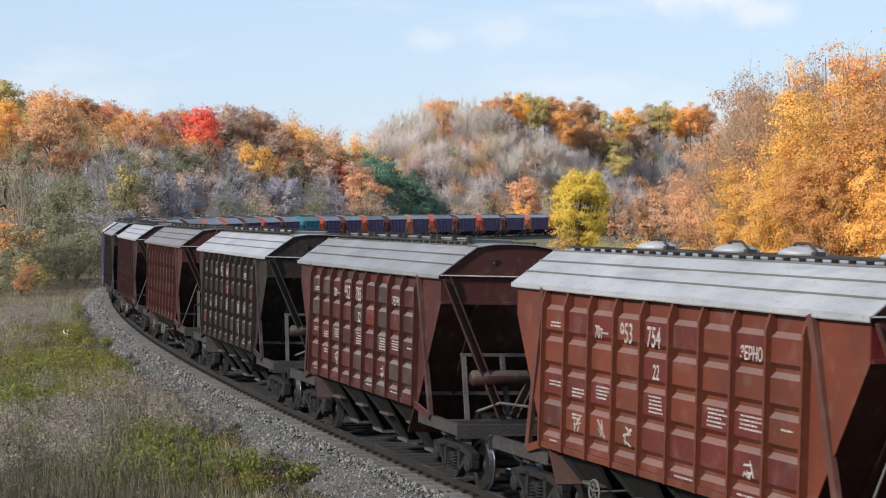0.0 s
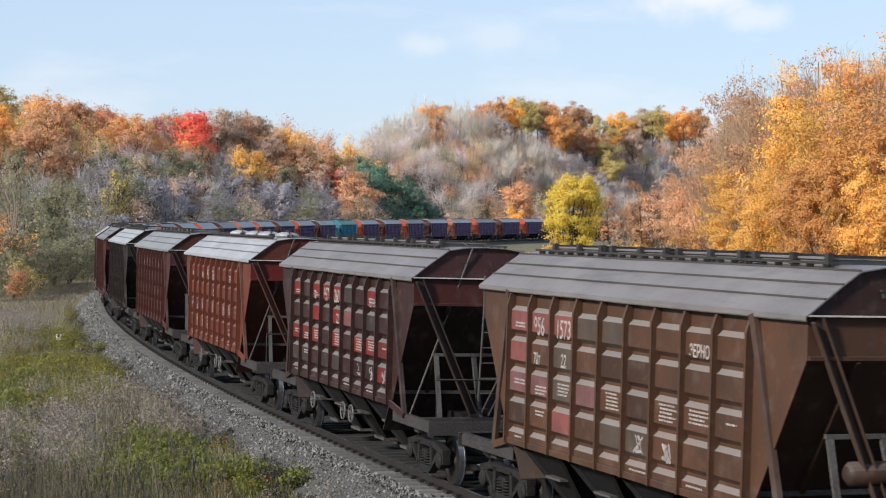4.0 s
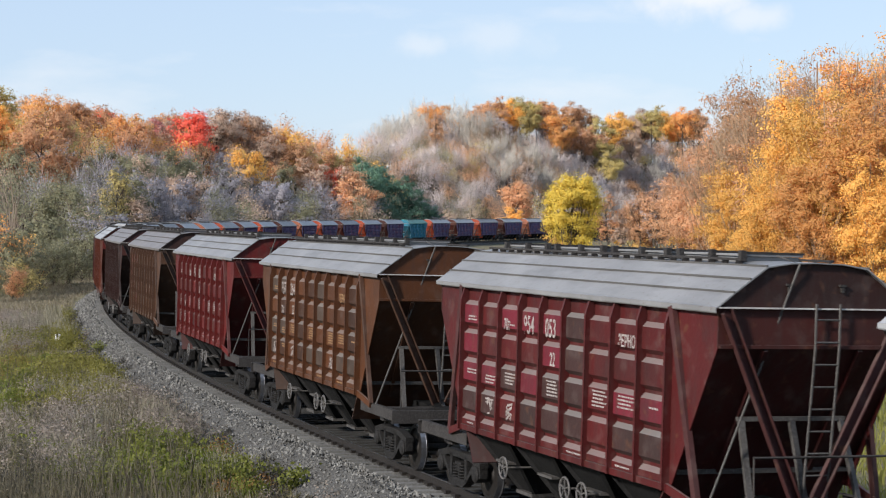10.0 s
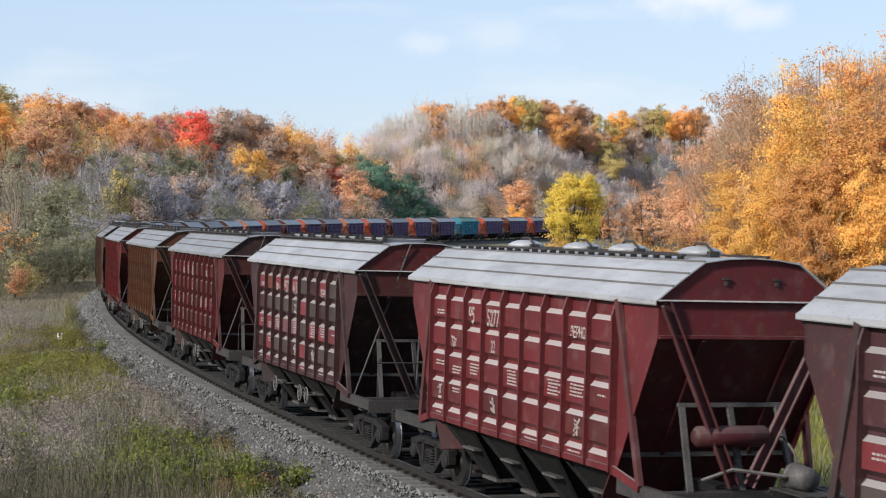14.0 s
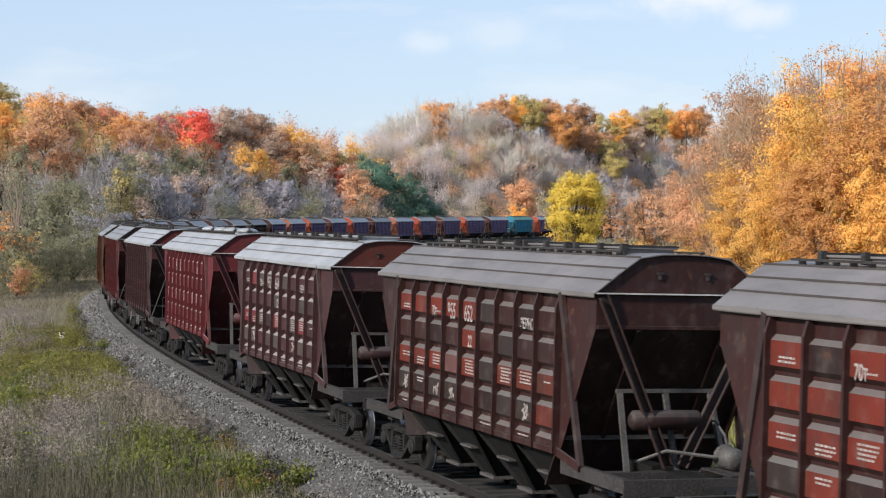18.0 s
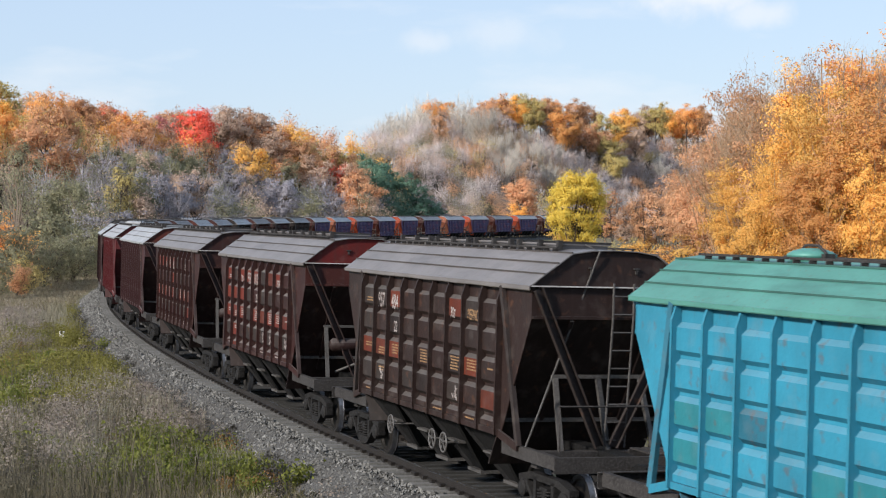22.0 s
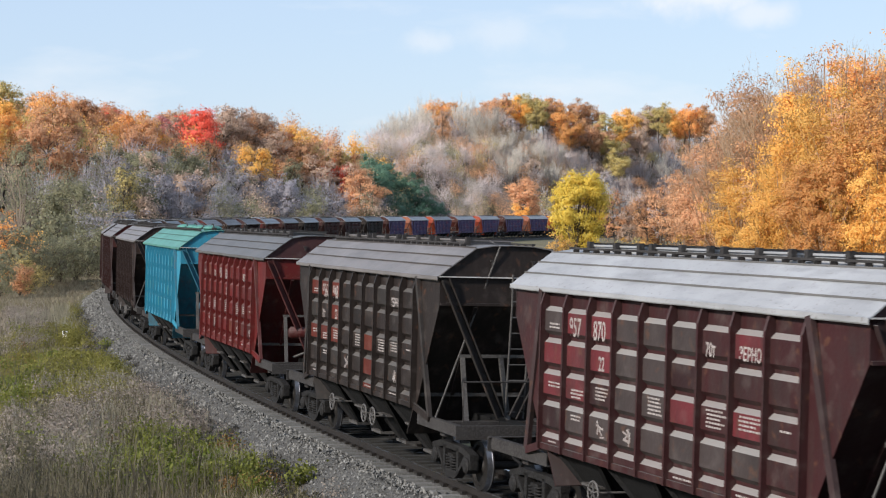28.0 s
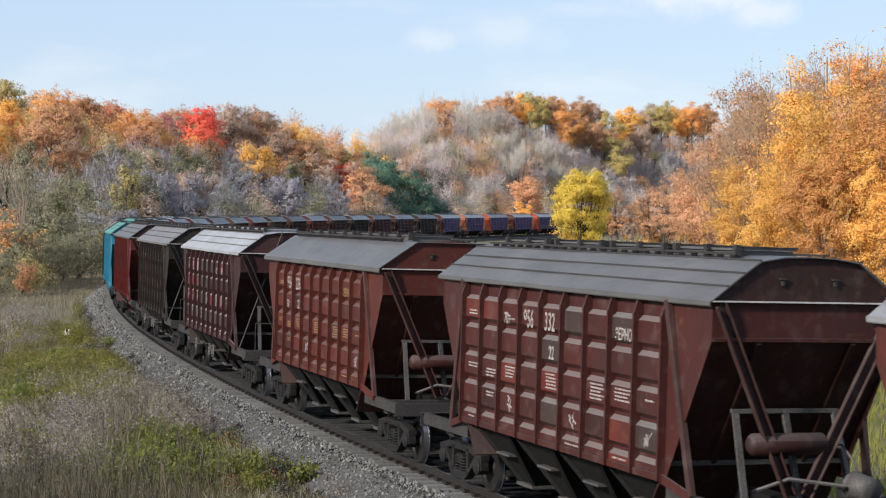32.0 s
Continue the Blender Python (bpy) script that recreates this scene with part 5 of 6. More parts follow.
SAY = {"orange": "orange-leaved", "gold": "golden-leaved", "yellow": "yellow-leaved", "rust": "rusty brown-leaved", "copper": "coppery", "crimson": "bright crimson", "pink": "pale pink-leaved",
       "olive": "olive-green", "green": "dark green", "moss": "dull green", "grey": "nearly bare haze-paled grey-brown", "slate": "bare bluish-grey", "brown": "brown-leaved"}
rnd = random.Random(5)


def tell(tint, what):
    return SAY[tint] + " autumn tree " + what


# trees that stand out
for px, d, shape, tint, high in ((342, 338, "leafy1", "crimson", 14.0), (272, 338, "leafy2", "pink", 10.8), (195, 345, "leafy2", "crimson", 11.5), (592, 372, "leafy0", "copper", 15), (436, 335, "leafy3", "gold", 12.5), (470, 362, "leafy1", "brown", 11), (582, 368, "leafy3", "crimson", 11.5),
                                 (120, 345, "leafy3", "orange", 13), (205, 225, "thin1", "olive", 10.5), (50, 240, "leafy0", "rust", 9), (18, 350, "leafy1", "gold", 11.5),
                                 (772, 505, "leafy1", "orange", 16), (918, 430, "leafy2", "copper", 15.5), (912, 426, "leafy0", "gold", 8.5), (790, 500, "leafy3", "gold", 9)):
    plant("tree", px, d, shape, tint, high, tell(tint, "on the wooded slope"))
for px, d, high in ((652, 385, 14.5), (675, 395, 14), (700, 390, 12.5), (724, 395, 11.5), (748, 395, 9.5), (690, 375, 9), (730, 380, 8), (765, 400, 7)):
    plant("evergreen_tree", px, d, "dense%d" % (px % 2), "green", high, "dark green dense evergreen tree at the wood's edge")
for px, d, high in ((672, 500, 14), (690, 500, 15.5), (704, 505, 17), (718, 510, 18), (732, 505, 18.5), (745, 510, 19), (758, 515, 19), (782, 520, 19.5), (800, 530, 19), (815, 528, 18.5), (830, 525, 17), (850, 500, 15), (890, 470, 13), (740, 490, 16), (712, 492, 15), (810, 500, 15.5), (835, 495, 14), (860, 500, 14.5)):
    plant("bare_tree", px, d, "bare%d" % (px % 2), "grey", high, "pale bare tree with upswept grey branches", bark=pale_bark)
plant("tree", 1013, 205, "round", "yellow", 12.3, "rounded yellow-green tree beside the far track", turn=0.5)
# the tall stand on the inside of the curve
for px, d, shape, tint, high in ((1345, 138, "big0", "copper", 17.6), (1405, 128, "big1", "copper", 17.4), (1480, 126, "big2", "gold", 19.1), (1565, 124, "big0", "orange", 19.3), (1230, 160, "big1", "copper", 12.2), (1305, 130, "big0", "gold", 10.8), (1660, 122, "big1", "orange", 18.0), (1285, 150, "big2", "copper", 15.2), (1455, 110, "big0", "orange", 11.0),
                                 (1540, 108, "big1", "gold", 11.0), (1370, 114, "big1", "gold", 10.5), (1750, 122, "big2", "gold", 17), (1430, 120, "big2", "gold", 14.5), (1520, 116, "big0", "copper", 14.5), (1465, 117, "big1", "gold", 15.8), (1560, 111, "big1", "orange", 15.0), (1500, 112, "big2", "gold", 13.6)):
    plant("tree", px, d, shape, tint, high, "tall " + SAY[tint] + " tree with many thin stems", group="stand of tall trees", bark=stand_bark)
for px, d, high in ((1300, 142, 15.6), (1330, 136, 16.6), (1365, 132, 17.2), (1400, 128, 18.2), (1450, 125, 19.2), (1500, 123, 19.4), (1545, 122, 19.4), (1265, 146, 14.0)):
    plant("bare_tree", px, d, "wisp", "grey", high, "bare twiggy tree among tall autumn trees", bark=stand_bark)
# brownish thicket between the two
for i in range(34):
    px = 1075 + 190 * rnd.random()
    d = rnd.uniform(235, 300)
    tint = rnd.choice(("copper", "brown", "rust", "grey", "orange", "copper"))
    plant("tree", px, d, rnd.choice(("thin0", "thin1", "thin2", "leafy2")), tint, rnd.uniform(9, 12) * (0.8 + 0.2 * (px - 1075) / 190), SAY[tint] + " young tree in a thicket", group="thicket")
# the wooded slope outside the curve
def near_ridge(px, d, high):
    """Whether a tree reaches up to the skyline, where sunlight is put into its leaf tint."""
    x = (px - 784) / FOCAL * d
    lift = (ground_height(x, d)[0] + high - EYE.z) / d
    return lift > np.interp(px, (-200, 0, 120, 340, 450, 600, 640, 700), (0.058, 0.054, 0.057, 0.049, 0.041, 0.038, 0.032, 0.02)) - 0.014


for i in range(120):
    px = rnd.uniform(-130, 655)
    d = rnd.choice((rnd.uniform(200, 280), rnd.uniform(240, 340), rnd.uniform(320, 380)))
    high = rnd.uniform(9, 12.5)
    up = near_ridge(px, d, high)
    # sunlit leaf tints at the skyline, shade and haze coloured in lower down
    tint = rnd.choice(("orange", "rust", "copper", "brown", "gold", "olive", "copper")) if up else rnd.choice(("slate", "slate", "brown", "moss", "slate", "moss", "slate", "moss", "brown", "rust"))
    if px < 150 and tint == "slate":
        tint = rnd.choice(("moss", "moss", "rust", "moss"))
    shape = rnd.choice(("leafy0", "leafy1", "leafy3", "leafy2")) if up else rnd.choice(("leafy0", "thin1", "leafy3", "leafy2", "thin2"))
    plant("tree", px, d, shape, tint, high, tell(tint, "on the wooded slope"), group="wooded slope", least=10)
for px in range(395, 640, 16):
    tint = rnd.choice(("brown", "rust", "copper", "brown", "olive", "gold"))
    plant("tree", px + rnd.uniform(-5, 5), rnd.uniform(362, 378), rnd.choice(("leafy0", "leafy1", "leafy3")), tint, rnd.uniform(12.5, 14), tell(tint, "on the wooded slope"), group="wooded slope", least=10)
# the high wood beyond the far end: a row of crowns along the top, haze-greyed stems below
CREST = ("copper", "copper", "gold", "olive", "copper", "orange", "copper", "copper", "olive", "gold", "brown", "olive", "gold", "orange", "copper")
for i in range(44):
    px = 835 + 9.4 * i + rnd.uniform(-5, 5)
    tint = CREST[i * len(CREST) // 44]
    far = px > 1125
    plant("tree", px, rnd.uniform(570, 600) if far else rnd.uniform(505, 550), "tall%d" % (i % 3), tint, rnd.uniform(16, 18.5) if far else rnd.uniform(14.5, 16.8), tell(tint, "along the crest of the high wood"), group="high wood", least=12)
for i in range(34):
    px, d = rnd.uniform(770, 1330), rnd.uniform(470, 540)
    tint = rnd.choice(("grey", "grey", "brown", "grey", "copper"))
    shape = rnd.choice(("thin0", "thin1", "thin2", "bare0", "bare1"))
    plant("tree", px, d, shape, tint, rnd.uniform(10, 13.5), tell(tint, "in the high wood"), group="high wood", least=12, bark=pale_bark if "bare" in shape else None)
for i in range(46):
    px, d = 850 + 8.6 * i + rnd.uniform(-4, 4), rnd.uniform(478, 503)
    plant("bare_tree", px, d, "bare%d" % (i % 2), "grey", rnd.uniform(9.5, 12.5), "slender bare grey tree below the crest", group="high wood", least=12, bark=pale_bark if i % 3 else stand_bark)
# shrubs at the edge of the woods and along the far track
for px, d, shape, tint, high in ((-22, 130, "shrub0", "moss", 3.4), (22, 134, "shrub1", "rust", 2.4), (-2, 150, "shrub2", "orange", 5.4), (28, 156, "shrub0", "gold", 4.6), (35, 139, "shrub2", "olive", 2.8), (70, 148, "shrub0", "moss", 4.2), (95, 158, "shrub1", "moss", 4.0),
                                 (120, 162, "shrub2", "moss", 4.0), (145, 172, "shrub0", "moss", 4.6), (165, 182, "shrub1", "moss", 4.6), (20, 142, "shrub2", "moss", 5.2), (60, 162, "shrub1", "moss", 6.0), (105, 176, "shrub0", "moss", 6.0), (150, 195, "shrub2", "slate", 6.0),
                                 (825, 172, "shrub0", "gold", 3.6), (812, 175, "shrub1", "gold", 3.0), (850, 168, "shrub2", "yellow", 2.4), (668, 150, "shrub1", "yellow", 2.2), (690, 152, "shrub2", "yellow", 2.0), (900, 165, "shrub1", "olive", 2.2), (940, 170, "shrub0", "olive", 2.6),
                                 (975, 180, "shrub2", "gold", 4.2), (1060, 185, "shrub0", "olive", 3.6), (1100, 170, "shrub2", "olive", 3.8), (1130, 150, "shrub1", "gold", 4.4), (1170, 140, "shrub0", "orange", 4.2), (1210, 130, "shrub2", "gold", 4.4)):
    plant("shrub", px, d, shape, tint, high, SAY[tint] + " leafy shrub in rough grass", "shrub", "shrubs")
for i in range(55):
    px = rnd.uniform(200, 900)
    d = rnd.uniform(195, 250) if px < 420 else (rnd.uniform(270, 330) if px < 640 else rnd.uniform(350, 440))
    tint = rnd.choice(("moss", "olive", "slate", "brown", "moss"))
    q, _ = track_side((px - 784) / FOCAL * d, d)
    if q[0] > 9:
        plant("shrub", px, d, "shrub%d" % (i % 3), tint, rnd.uniform(4, 7), SAY[tint] + " shrub at the foot of the slope", "shrub", "shrubs")


# ---- fill of the woods ----
def woods(name, spots, label, leaf, count):
    """Many crowns in one mesh: spots of (x, y, height, width, tint)."""
    tints = sorted({s[4] for s in spots})
    rng = np.random.default_rng(len(spots))
    V, F, M, N, n = [], [], [], [], 0
    for x, y, high, wide, tint in spots:
        z = ground_height(x, y)[0]
        k = 9
        c = rng.normal(size=(k, 3))
        c /= np.linalg.norm(c, axis=1)[:, None]
        c *= rng.uniform(0.3, 0.9, (k, 1)) * np.array([wide / 2, wide / 2, high * 0.36])
        c += (x, y, z + high * 0.60)
        own = c[rng.integers(0, k, count)]
        off = rng.normal(size=(count, 3)) * np.array([wide * 0.15, wide * 0.15, high * 0.10])
        if tint in ("grey", "slate"):
            # bare twigs, swept upwards and outwards
            way = off + 0.35 * (own - (x, y, z + high * 0.4)) + rng.normal(size=off.shape) * 0.35 + (0, 0, 0.9)
            way *= rng.uniform(0.3, 0.8, count)[:, None]
            thin = count // 3
            v, f = slivers((own + off * 0.5)[:thin], (own + off * 0.5 + way)[:thin], leaf * 0.18 * math.hypot(x, y), rng)
            V.append(v)
            F += (f + n).tolist()
            M += [tints.index(tint)] * len(f)
            n += len(v)
            N.append(np.tile((-0.5, -0.7, 0.5), (len(v), 1)))
        face = off + 0.3 * (own - (x, y, z + high * 0.5)) + (0, 0, 0.3)
        v, f, w = outward(*quads(own + off, leaf * (0.8 if tint in ("grey", "slate") else 1.0) * math.hypot(x, y), rng, face, 0.5), face)
        N.append(w)
        V.append(v)
        F += (f + n).tolist()
        M += [tints.index(tint)] * len(f)
        n += len(v)
        p = np.tile((x, y, z - 0.2), (k, 1)) + rng.normal(size=(k, 3)) * (0.15, 0.15, 0)
        v, f = slivers(p, c + rng.normal(size=(k, 3)) * (0.3, 0.3, 0.5) + (0, 0, high * 0.1), 0.10, rng)
        N.append(np.tile((-0.5, -0.8, 0.2), (len(v), 1)))
        V.append(v)
        F += (f + n).tolist()
        M += [len(tints)] * len(f)
        n += len(v)
    me = from_arrays(name, np.concatenate(V), F, [LEAVES[t] for t in tints] + [bark_mat], normals=np.concatenate(N))
    me.polygons.foreach_set("material_index", M)
    return tagged(new(name, me), label, "woods", kind="stuff")


spots = []
while len(spots) < 330:
    px, d = rnd.uniform(-200, 690), rnd.uniform(195, 430)
    x, y = (px - 784) / FOCAL * d, d
    q, _ = track_side(x, y)
    if q[0] > 10:
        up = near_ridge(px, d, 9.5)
        # the same split: sun in the upper crowns' colour, shade and haze below
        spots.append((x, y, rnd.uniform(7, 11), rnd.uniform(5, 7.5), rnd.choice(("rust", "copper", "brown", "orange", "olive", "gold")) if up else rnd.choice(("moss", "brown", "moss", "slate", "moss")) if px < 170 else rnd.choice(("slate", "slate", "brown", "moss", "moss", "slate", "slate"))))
woods("slope_woods", spots, "mixed grey, brown and orange trees filling the slope", 0.00048, 800)
spots = []
while len(spots) < 360:
    px, d = rnd.choice((rnd.uniform(640, 1420), rnd.uniform(960, 1330))), rnd.choice((rnd.uniform(425, 500), rnd.uniform(500, 560), rnd.uniform(500, 560), rnd.uniform(560, 620)))
    x, y = (px - 784) / FOCAL * d, d
    q, _ = track_side(x, y)
    if q[0] > 12 and not (640 < px < 845 and d > 488) and not (888 < px < 944 and d < 470):
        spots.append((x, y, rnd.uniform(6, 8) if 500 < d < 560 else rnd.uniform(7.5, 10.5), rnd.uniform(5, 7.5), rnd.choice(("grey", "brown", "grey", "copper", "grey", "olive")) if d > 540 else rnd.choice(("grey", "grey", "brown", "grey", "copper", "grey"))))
while len(spots) < 480:
    px, d = rnd.uniform(650, 985), rnd.uniform(415, 490)
    x, y = (px - 784) / FOCAL * d, d
    q, _ = track_side(x, y)
    if q[0] > 10 and not (758 < px < 792 and 470 < d < 500) and not (888 < px < 944 and d < 470):
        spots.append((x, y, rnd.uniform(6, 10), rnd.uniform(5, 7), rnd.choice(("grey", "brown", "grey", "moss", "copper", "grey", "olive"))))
while len(spots) < 580:
    px, d = rnd.uniform(930, 1350), rnd.uniform(494, 512)
    x, y = (px - 784) / FOCAL * d, d
    if track_side(x, y)[0][0] > 12:
        # infill below the crest, mostly in the haze-coloured leaf tints
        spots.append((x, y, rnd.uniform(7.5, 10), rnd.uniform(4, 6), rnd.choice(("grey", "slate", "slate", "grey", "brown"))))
woods("high_woods", spots, "mixed bare and orange trees filling the far hill", 0.00030, 800)


# ---- sleepers, fastenings and stones ----
bm = bmesh.new()
prof = [(-0.15, -0.40), (0.15, -0.40), (0.11, -0.185), (-0.11, -0.185)]
slab(bm, [(x, -1.36, z) for x, z in prof], (0, 2.72, 0))
bmesh.ops.recalc_face_normals(bm, faces=bm.faces[:])
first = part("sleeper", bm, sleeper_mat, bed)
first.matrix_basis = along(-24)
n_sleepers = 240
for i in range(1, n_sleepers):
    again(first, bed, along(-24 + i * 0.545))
V, F = [], []
corner = [(x, y, z) for x in (0, 1) for y in (0, 1) for z in (0, 1)]
six = ((0, 1, 3, 2), (4, 6, 7, 5), (0, 4, 5, 1), (2, 3, 7, 6), (0, 2, 6, 4), (1, 5, 7, 3))
for i in range(n_sleepers):
    m = along(-24 + i * 0.545)
    for y in (0.797 - 0.15, 0.797 + 0.05, -0.797 - 0.15, -0.797 + 0.05):
        b = len(V)
        V += [tuple(m @ Vector((-0.06 + 0.12 * a, y + 0.10 * c, -0.19 + 0.075 * e))) for a, c, e in corner]
        F += [tuple(b + k for k in f) for f in six]
tagged(new("rail_fastening", from_arrays("rail_fastening", V, F, rail_mat)), "rusty rail clips on the sleepers", "rail clips", kind="stuff")

rng = np.random.default_rng(3)
n = 30000
s = -22 + 135 * rng.random(n) ** 1.7
v = np.concatenate([rng.uniform(0.88, 3.05, int(n * 0.8)), rng.uniform(0.9, 1.6, n - int(n * 0.8))])
rng.shuffle(v)
zz = np.interp(v, (-1.4, 1.4, 1.8, 3.0), (-0.235, -0.235, -0.25, -0.95)) + rng.uniform(-0.012, 0.03, n)
px_, py_, pz_, pt_ = (np.interp(s, ss, a) for a in (tx, ty, tz, th))
cx = px_ - np.sin(pt_) * v
cy = py_ + np.cos(pt_) * v
cz = pz_ + zz + v * CANT
near_sleeper = (np.abs((s + 24 + 0.2725) % 0.545 - 0.2725) < 0.15) & (np.abs(v) < 1.42)
cz = cz - np.where(np.abs(v) < 1.4, 0.05, 0) - np.where(near_sleeper & (rng.random(n) < 0.8), 0.2, np.where(near_sleeper, -0.045, 0))
octa = np.array([(1, 0, 0), (-1, 0, 0), (0, 1, 0), (0, -1, 0), (0, 0, 1), (0, 0, -1)], float)
size = rng.uniform(0.022, 0.052, n) * (1 + s.clip(0, 110) / 140)
pts = octa[None] * (size[:, None, None] * rng.uniform(0.6, 1.2, (n, 6, 1))) + rng.normal(size=(n, 6, 3)) * size[:, None, None] * 0.28
ang = rng.uniform(0, 6.28, n)
ca, sa = np.cos(ang)[:, None], np.sin(ang)[:, None]
pts = np.stack([pts[..., 0] * ca - pts[..., 1] * sa, pts[..., 0] * sa + pts[..., 1] * ca, pts[..., 2]], -1) + np.stack([cx, cy, cz], 1)[:, None]
tri = np.array([(0, 2, 4), (2, 1, 4), (1, 3, 4), (3, 0, 4), (2, 0, 5), (1, 2, 5), (3, 1, 5), (0, 3, 5)])
tagged(new("ballast_stones", from_arrays("ballast_stones", pts.reshape(-1, 3), (np.arange(n)[:, None, None] * 6 + tri).reshape(-1, 3), stone_mat)), "loose grey crushed stones along the track", "stones", kind="stuff")


# ---- grass and weeds ----
def blades(name, x, y, high, wide, material, label, rng, lean=0.35):
    n = len(x)
    z = ground_height(x, y) - 0.03
    a = rng.uniform(0, 6.283, n)
    side = np.stack([np.cos(a), np.sin(a), np.zeros(n)], 1) * (wide / 2)[:, None]
    base = np.stack([x, y, z], 1)
    bend = rng.normal(size=(n, 3)) * (high * lean)[:, None]
    bend[:, 2] = 0
    tip = base + bend + np.stack([np.zeros(n), np.zeros(n), high], 1)
    mid = base + bend * 0.3 + np.stack([np.zeros(n), np.zeros(n), high * 0.55], 1)
    V = np.stack([base - side, base + side, mid + side * 0.8, tip, mid - side * 0.8], 1).reshape(-1, 3)
    return tagged(new(name, from_arrays(name, V, np.arange(5 * n).reshape(n, 5), material)), label, "grass", kind="stuff")


def patch(x, y, scale, seed):
    """A smooth patchiness from 0 to 1."""
    return 0.5 + 0.5 * np.sin(x * scale + 1.7 * np.sin(y * scale * 0.63 + seed) + seed) * np.sin(y * scale * 0.57 + 1.3 * np.sin(x * scale * 0.9 + 2 * seed))


def verge(n, rng, d0=34, d1=125, q0=2.75, q1=34):
    """Random spots on the outer verge, denser near by."""
    X, Y = [], []
    while sum(map(len, X)) < n:
        d = d0 + (d1 - d0) * rng.random(n) ** 1.6
        a = rng.uniform(-0.27, 0.09, n)
        x, y = d * np.sin(a), d * np.cos(a)
        q, _ = track_side(x, y)
        k = (q > q0) & (q < q1)
        X.append(x[k])
        Y.append(y[k])
    return np.concatenate(X)[:n], np.concatenate(Y)[:n]


green_grass = leaf_mat("grass_green", (0.20, 0.18, 0.075), (0.125, 0.118, 0.05), 0)
straw_grass = leaf_mat("grass_straw", (0.32, 0.28, 0.20), (0.205, 0.175, 0.125), 0)
stalk_mat = leaf_mat("dry_stalks", (0.175, 0.155, 0.105), (0.11, 0.096, 0.068), 0)
lush_mat = leaf_mat("lush_tufts", (0.172, 0.211, 0.0351), (0.0936, 0.121, 0.0234), 0)
weed_mat = leaf_mat("weed_leaves", (0.20, 0.215, 0.045), (0.12, 0.135, 0.033), 0)
umbel_mat = leaf_mat("pale_seed_heads", (0.484, 0.468, 0.429), (0.328, 0.312, 0.281), 0)
rng = np.random.default_rng(8)
x, y = verge(30000, rng)
p = patch(x, y, 0.23, 1.0) + rng.normal(size=len(x)) * 0.22
q, _ = track_side(x, y)
strip = (q > 8.5) & (q < 15) & (y > 85)
for nm, k, mat, lo, hi, lab in (("green_grass", p > 0.42, green_grass, 0.15, 0.5, "olive-green rough grass on the verge"), ("straw_grass", p <= 0.42, straw_grass, 0.2, 0.6, "straw-coloured dry grass on the verge")):
    h = 0.7 * rng.uniform(lo, hi, len(x)) * np.where(q < 4, 0.6, 1) * np.where(strip, 0.4, 1)
    w = 0.014 + 0.00022 * y
    blades(nm, x[k], y[k], h[k], w[k], mat, lab, rng)
xs, ys = verge(22000, rng, 85, 190, 3.2, 18)
blades("short_grass", xs, ys, rng.uniform(0.10, 0.3, len(xs)), 0.03 + 0.0002 * ys, straw_grass, "short dry grass on the strip beside the line", rng)
x, y = verge(8000, rng, 36, 110, 4.2, 26)
p = patch(x, y, 0.31, 3.3)
q, _ = track_side(x, y)
k = (p + rng.normal(size=len(x)) * 0.12 > 0.55) & ~((q > 8) & (y > 85))
stems = x[k], y[k]
hs = rng.uniform(0.5, 1.15, k.sum())
blades("dry_weeds", x[k], y[k], hs, np.full(k.sum(), 0.016), stalk_mat, "tall brown dry weed stalks", rng, 0.14)
z = ground_height(*stems)
pick = np.repeat(np.arange(len(z)), 2)
at = np.stack([stems[0][pick], stems[1][pick], z[pick] + hs[pick] * rng.uniform(0.5, 1.05, len(pick))], 1) + rng.normal(size=(len(pick), 3)) * (0.07, 0.07, 0.03)
v, f = quads(at, 0.026, rng)
tagged(new("seed_heads", from_arrays("seed_heads", v, f, stalk_mat)), "brown seed heads on dry weeds", "weeds", kind="stuff")


def spot(px, py):
    """Where the sight line towards (px, py) of the level view meets the ground."""
    way = aim(0, 0).to_3x3() @ Vector(((px - 784) / FOCAL, (441 - py) / FOCAL, -1))
    d = 60.0
    for _ in range(9):
        at = EYE + way * d
        d += 0.8 * (ground_height(at.x, at.y)[0] - at.z) / way.z
    return at


def herb(px, py, high, wide, mat, count, label, leaf=0.055):
    """One leafy weed standing on the verge."""
    at = spot(px, py)
    rg = np.random.default_rng(int(px * 7 + py))
    n = 9
    p = np.tile((0, 0, -0.03), (n, 1)) + rg.normal(size=(n, 3)) * (wide * 0.12, wide * 0.12, 0)
    q = p + np.stack([rg.normal(size=n) * wide * 0.3, rg.normal(size=n) * wide * 0.3, high * rg.uniform(0.6, 1, n)], 1)
    h = new("weed")
    h.location = (at.x, at.y, ground_height(at.x, at.y)[0])
    v, f = slivers(p, q, 0.012, rg)
    o = tagged(new("stalk_clump", from_arrays("stalk_clump", v, f, weed_mat)), kind="stuff")
    o.parent = h
    t = rg.uniform(0.25, 1.05, count)[:, None]
    k = rg.integers(0, n, count)
    v, f = quads(p[k] + (q - p)[k] * t + rg.normal(size=(count, 3)) * wide * 0.13, leaf, rg)
    o = tagged(new("foliage", from_arrays("foliage", v, f, mat)), kind="stuff")
    o.parent = h
    tagged(h, label, "weed", "weeds on the verge")


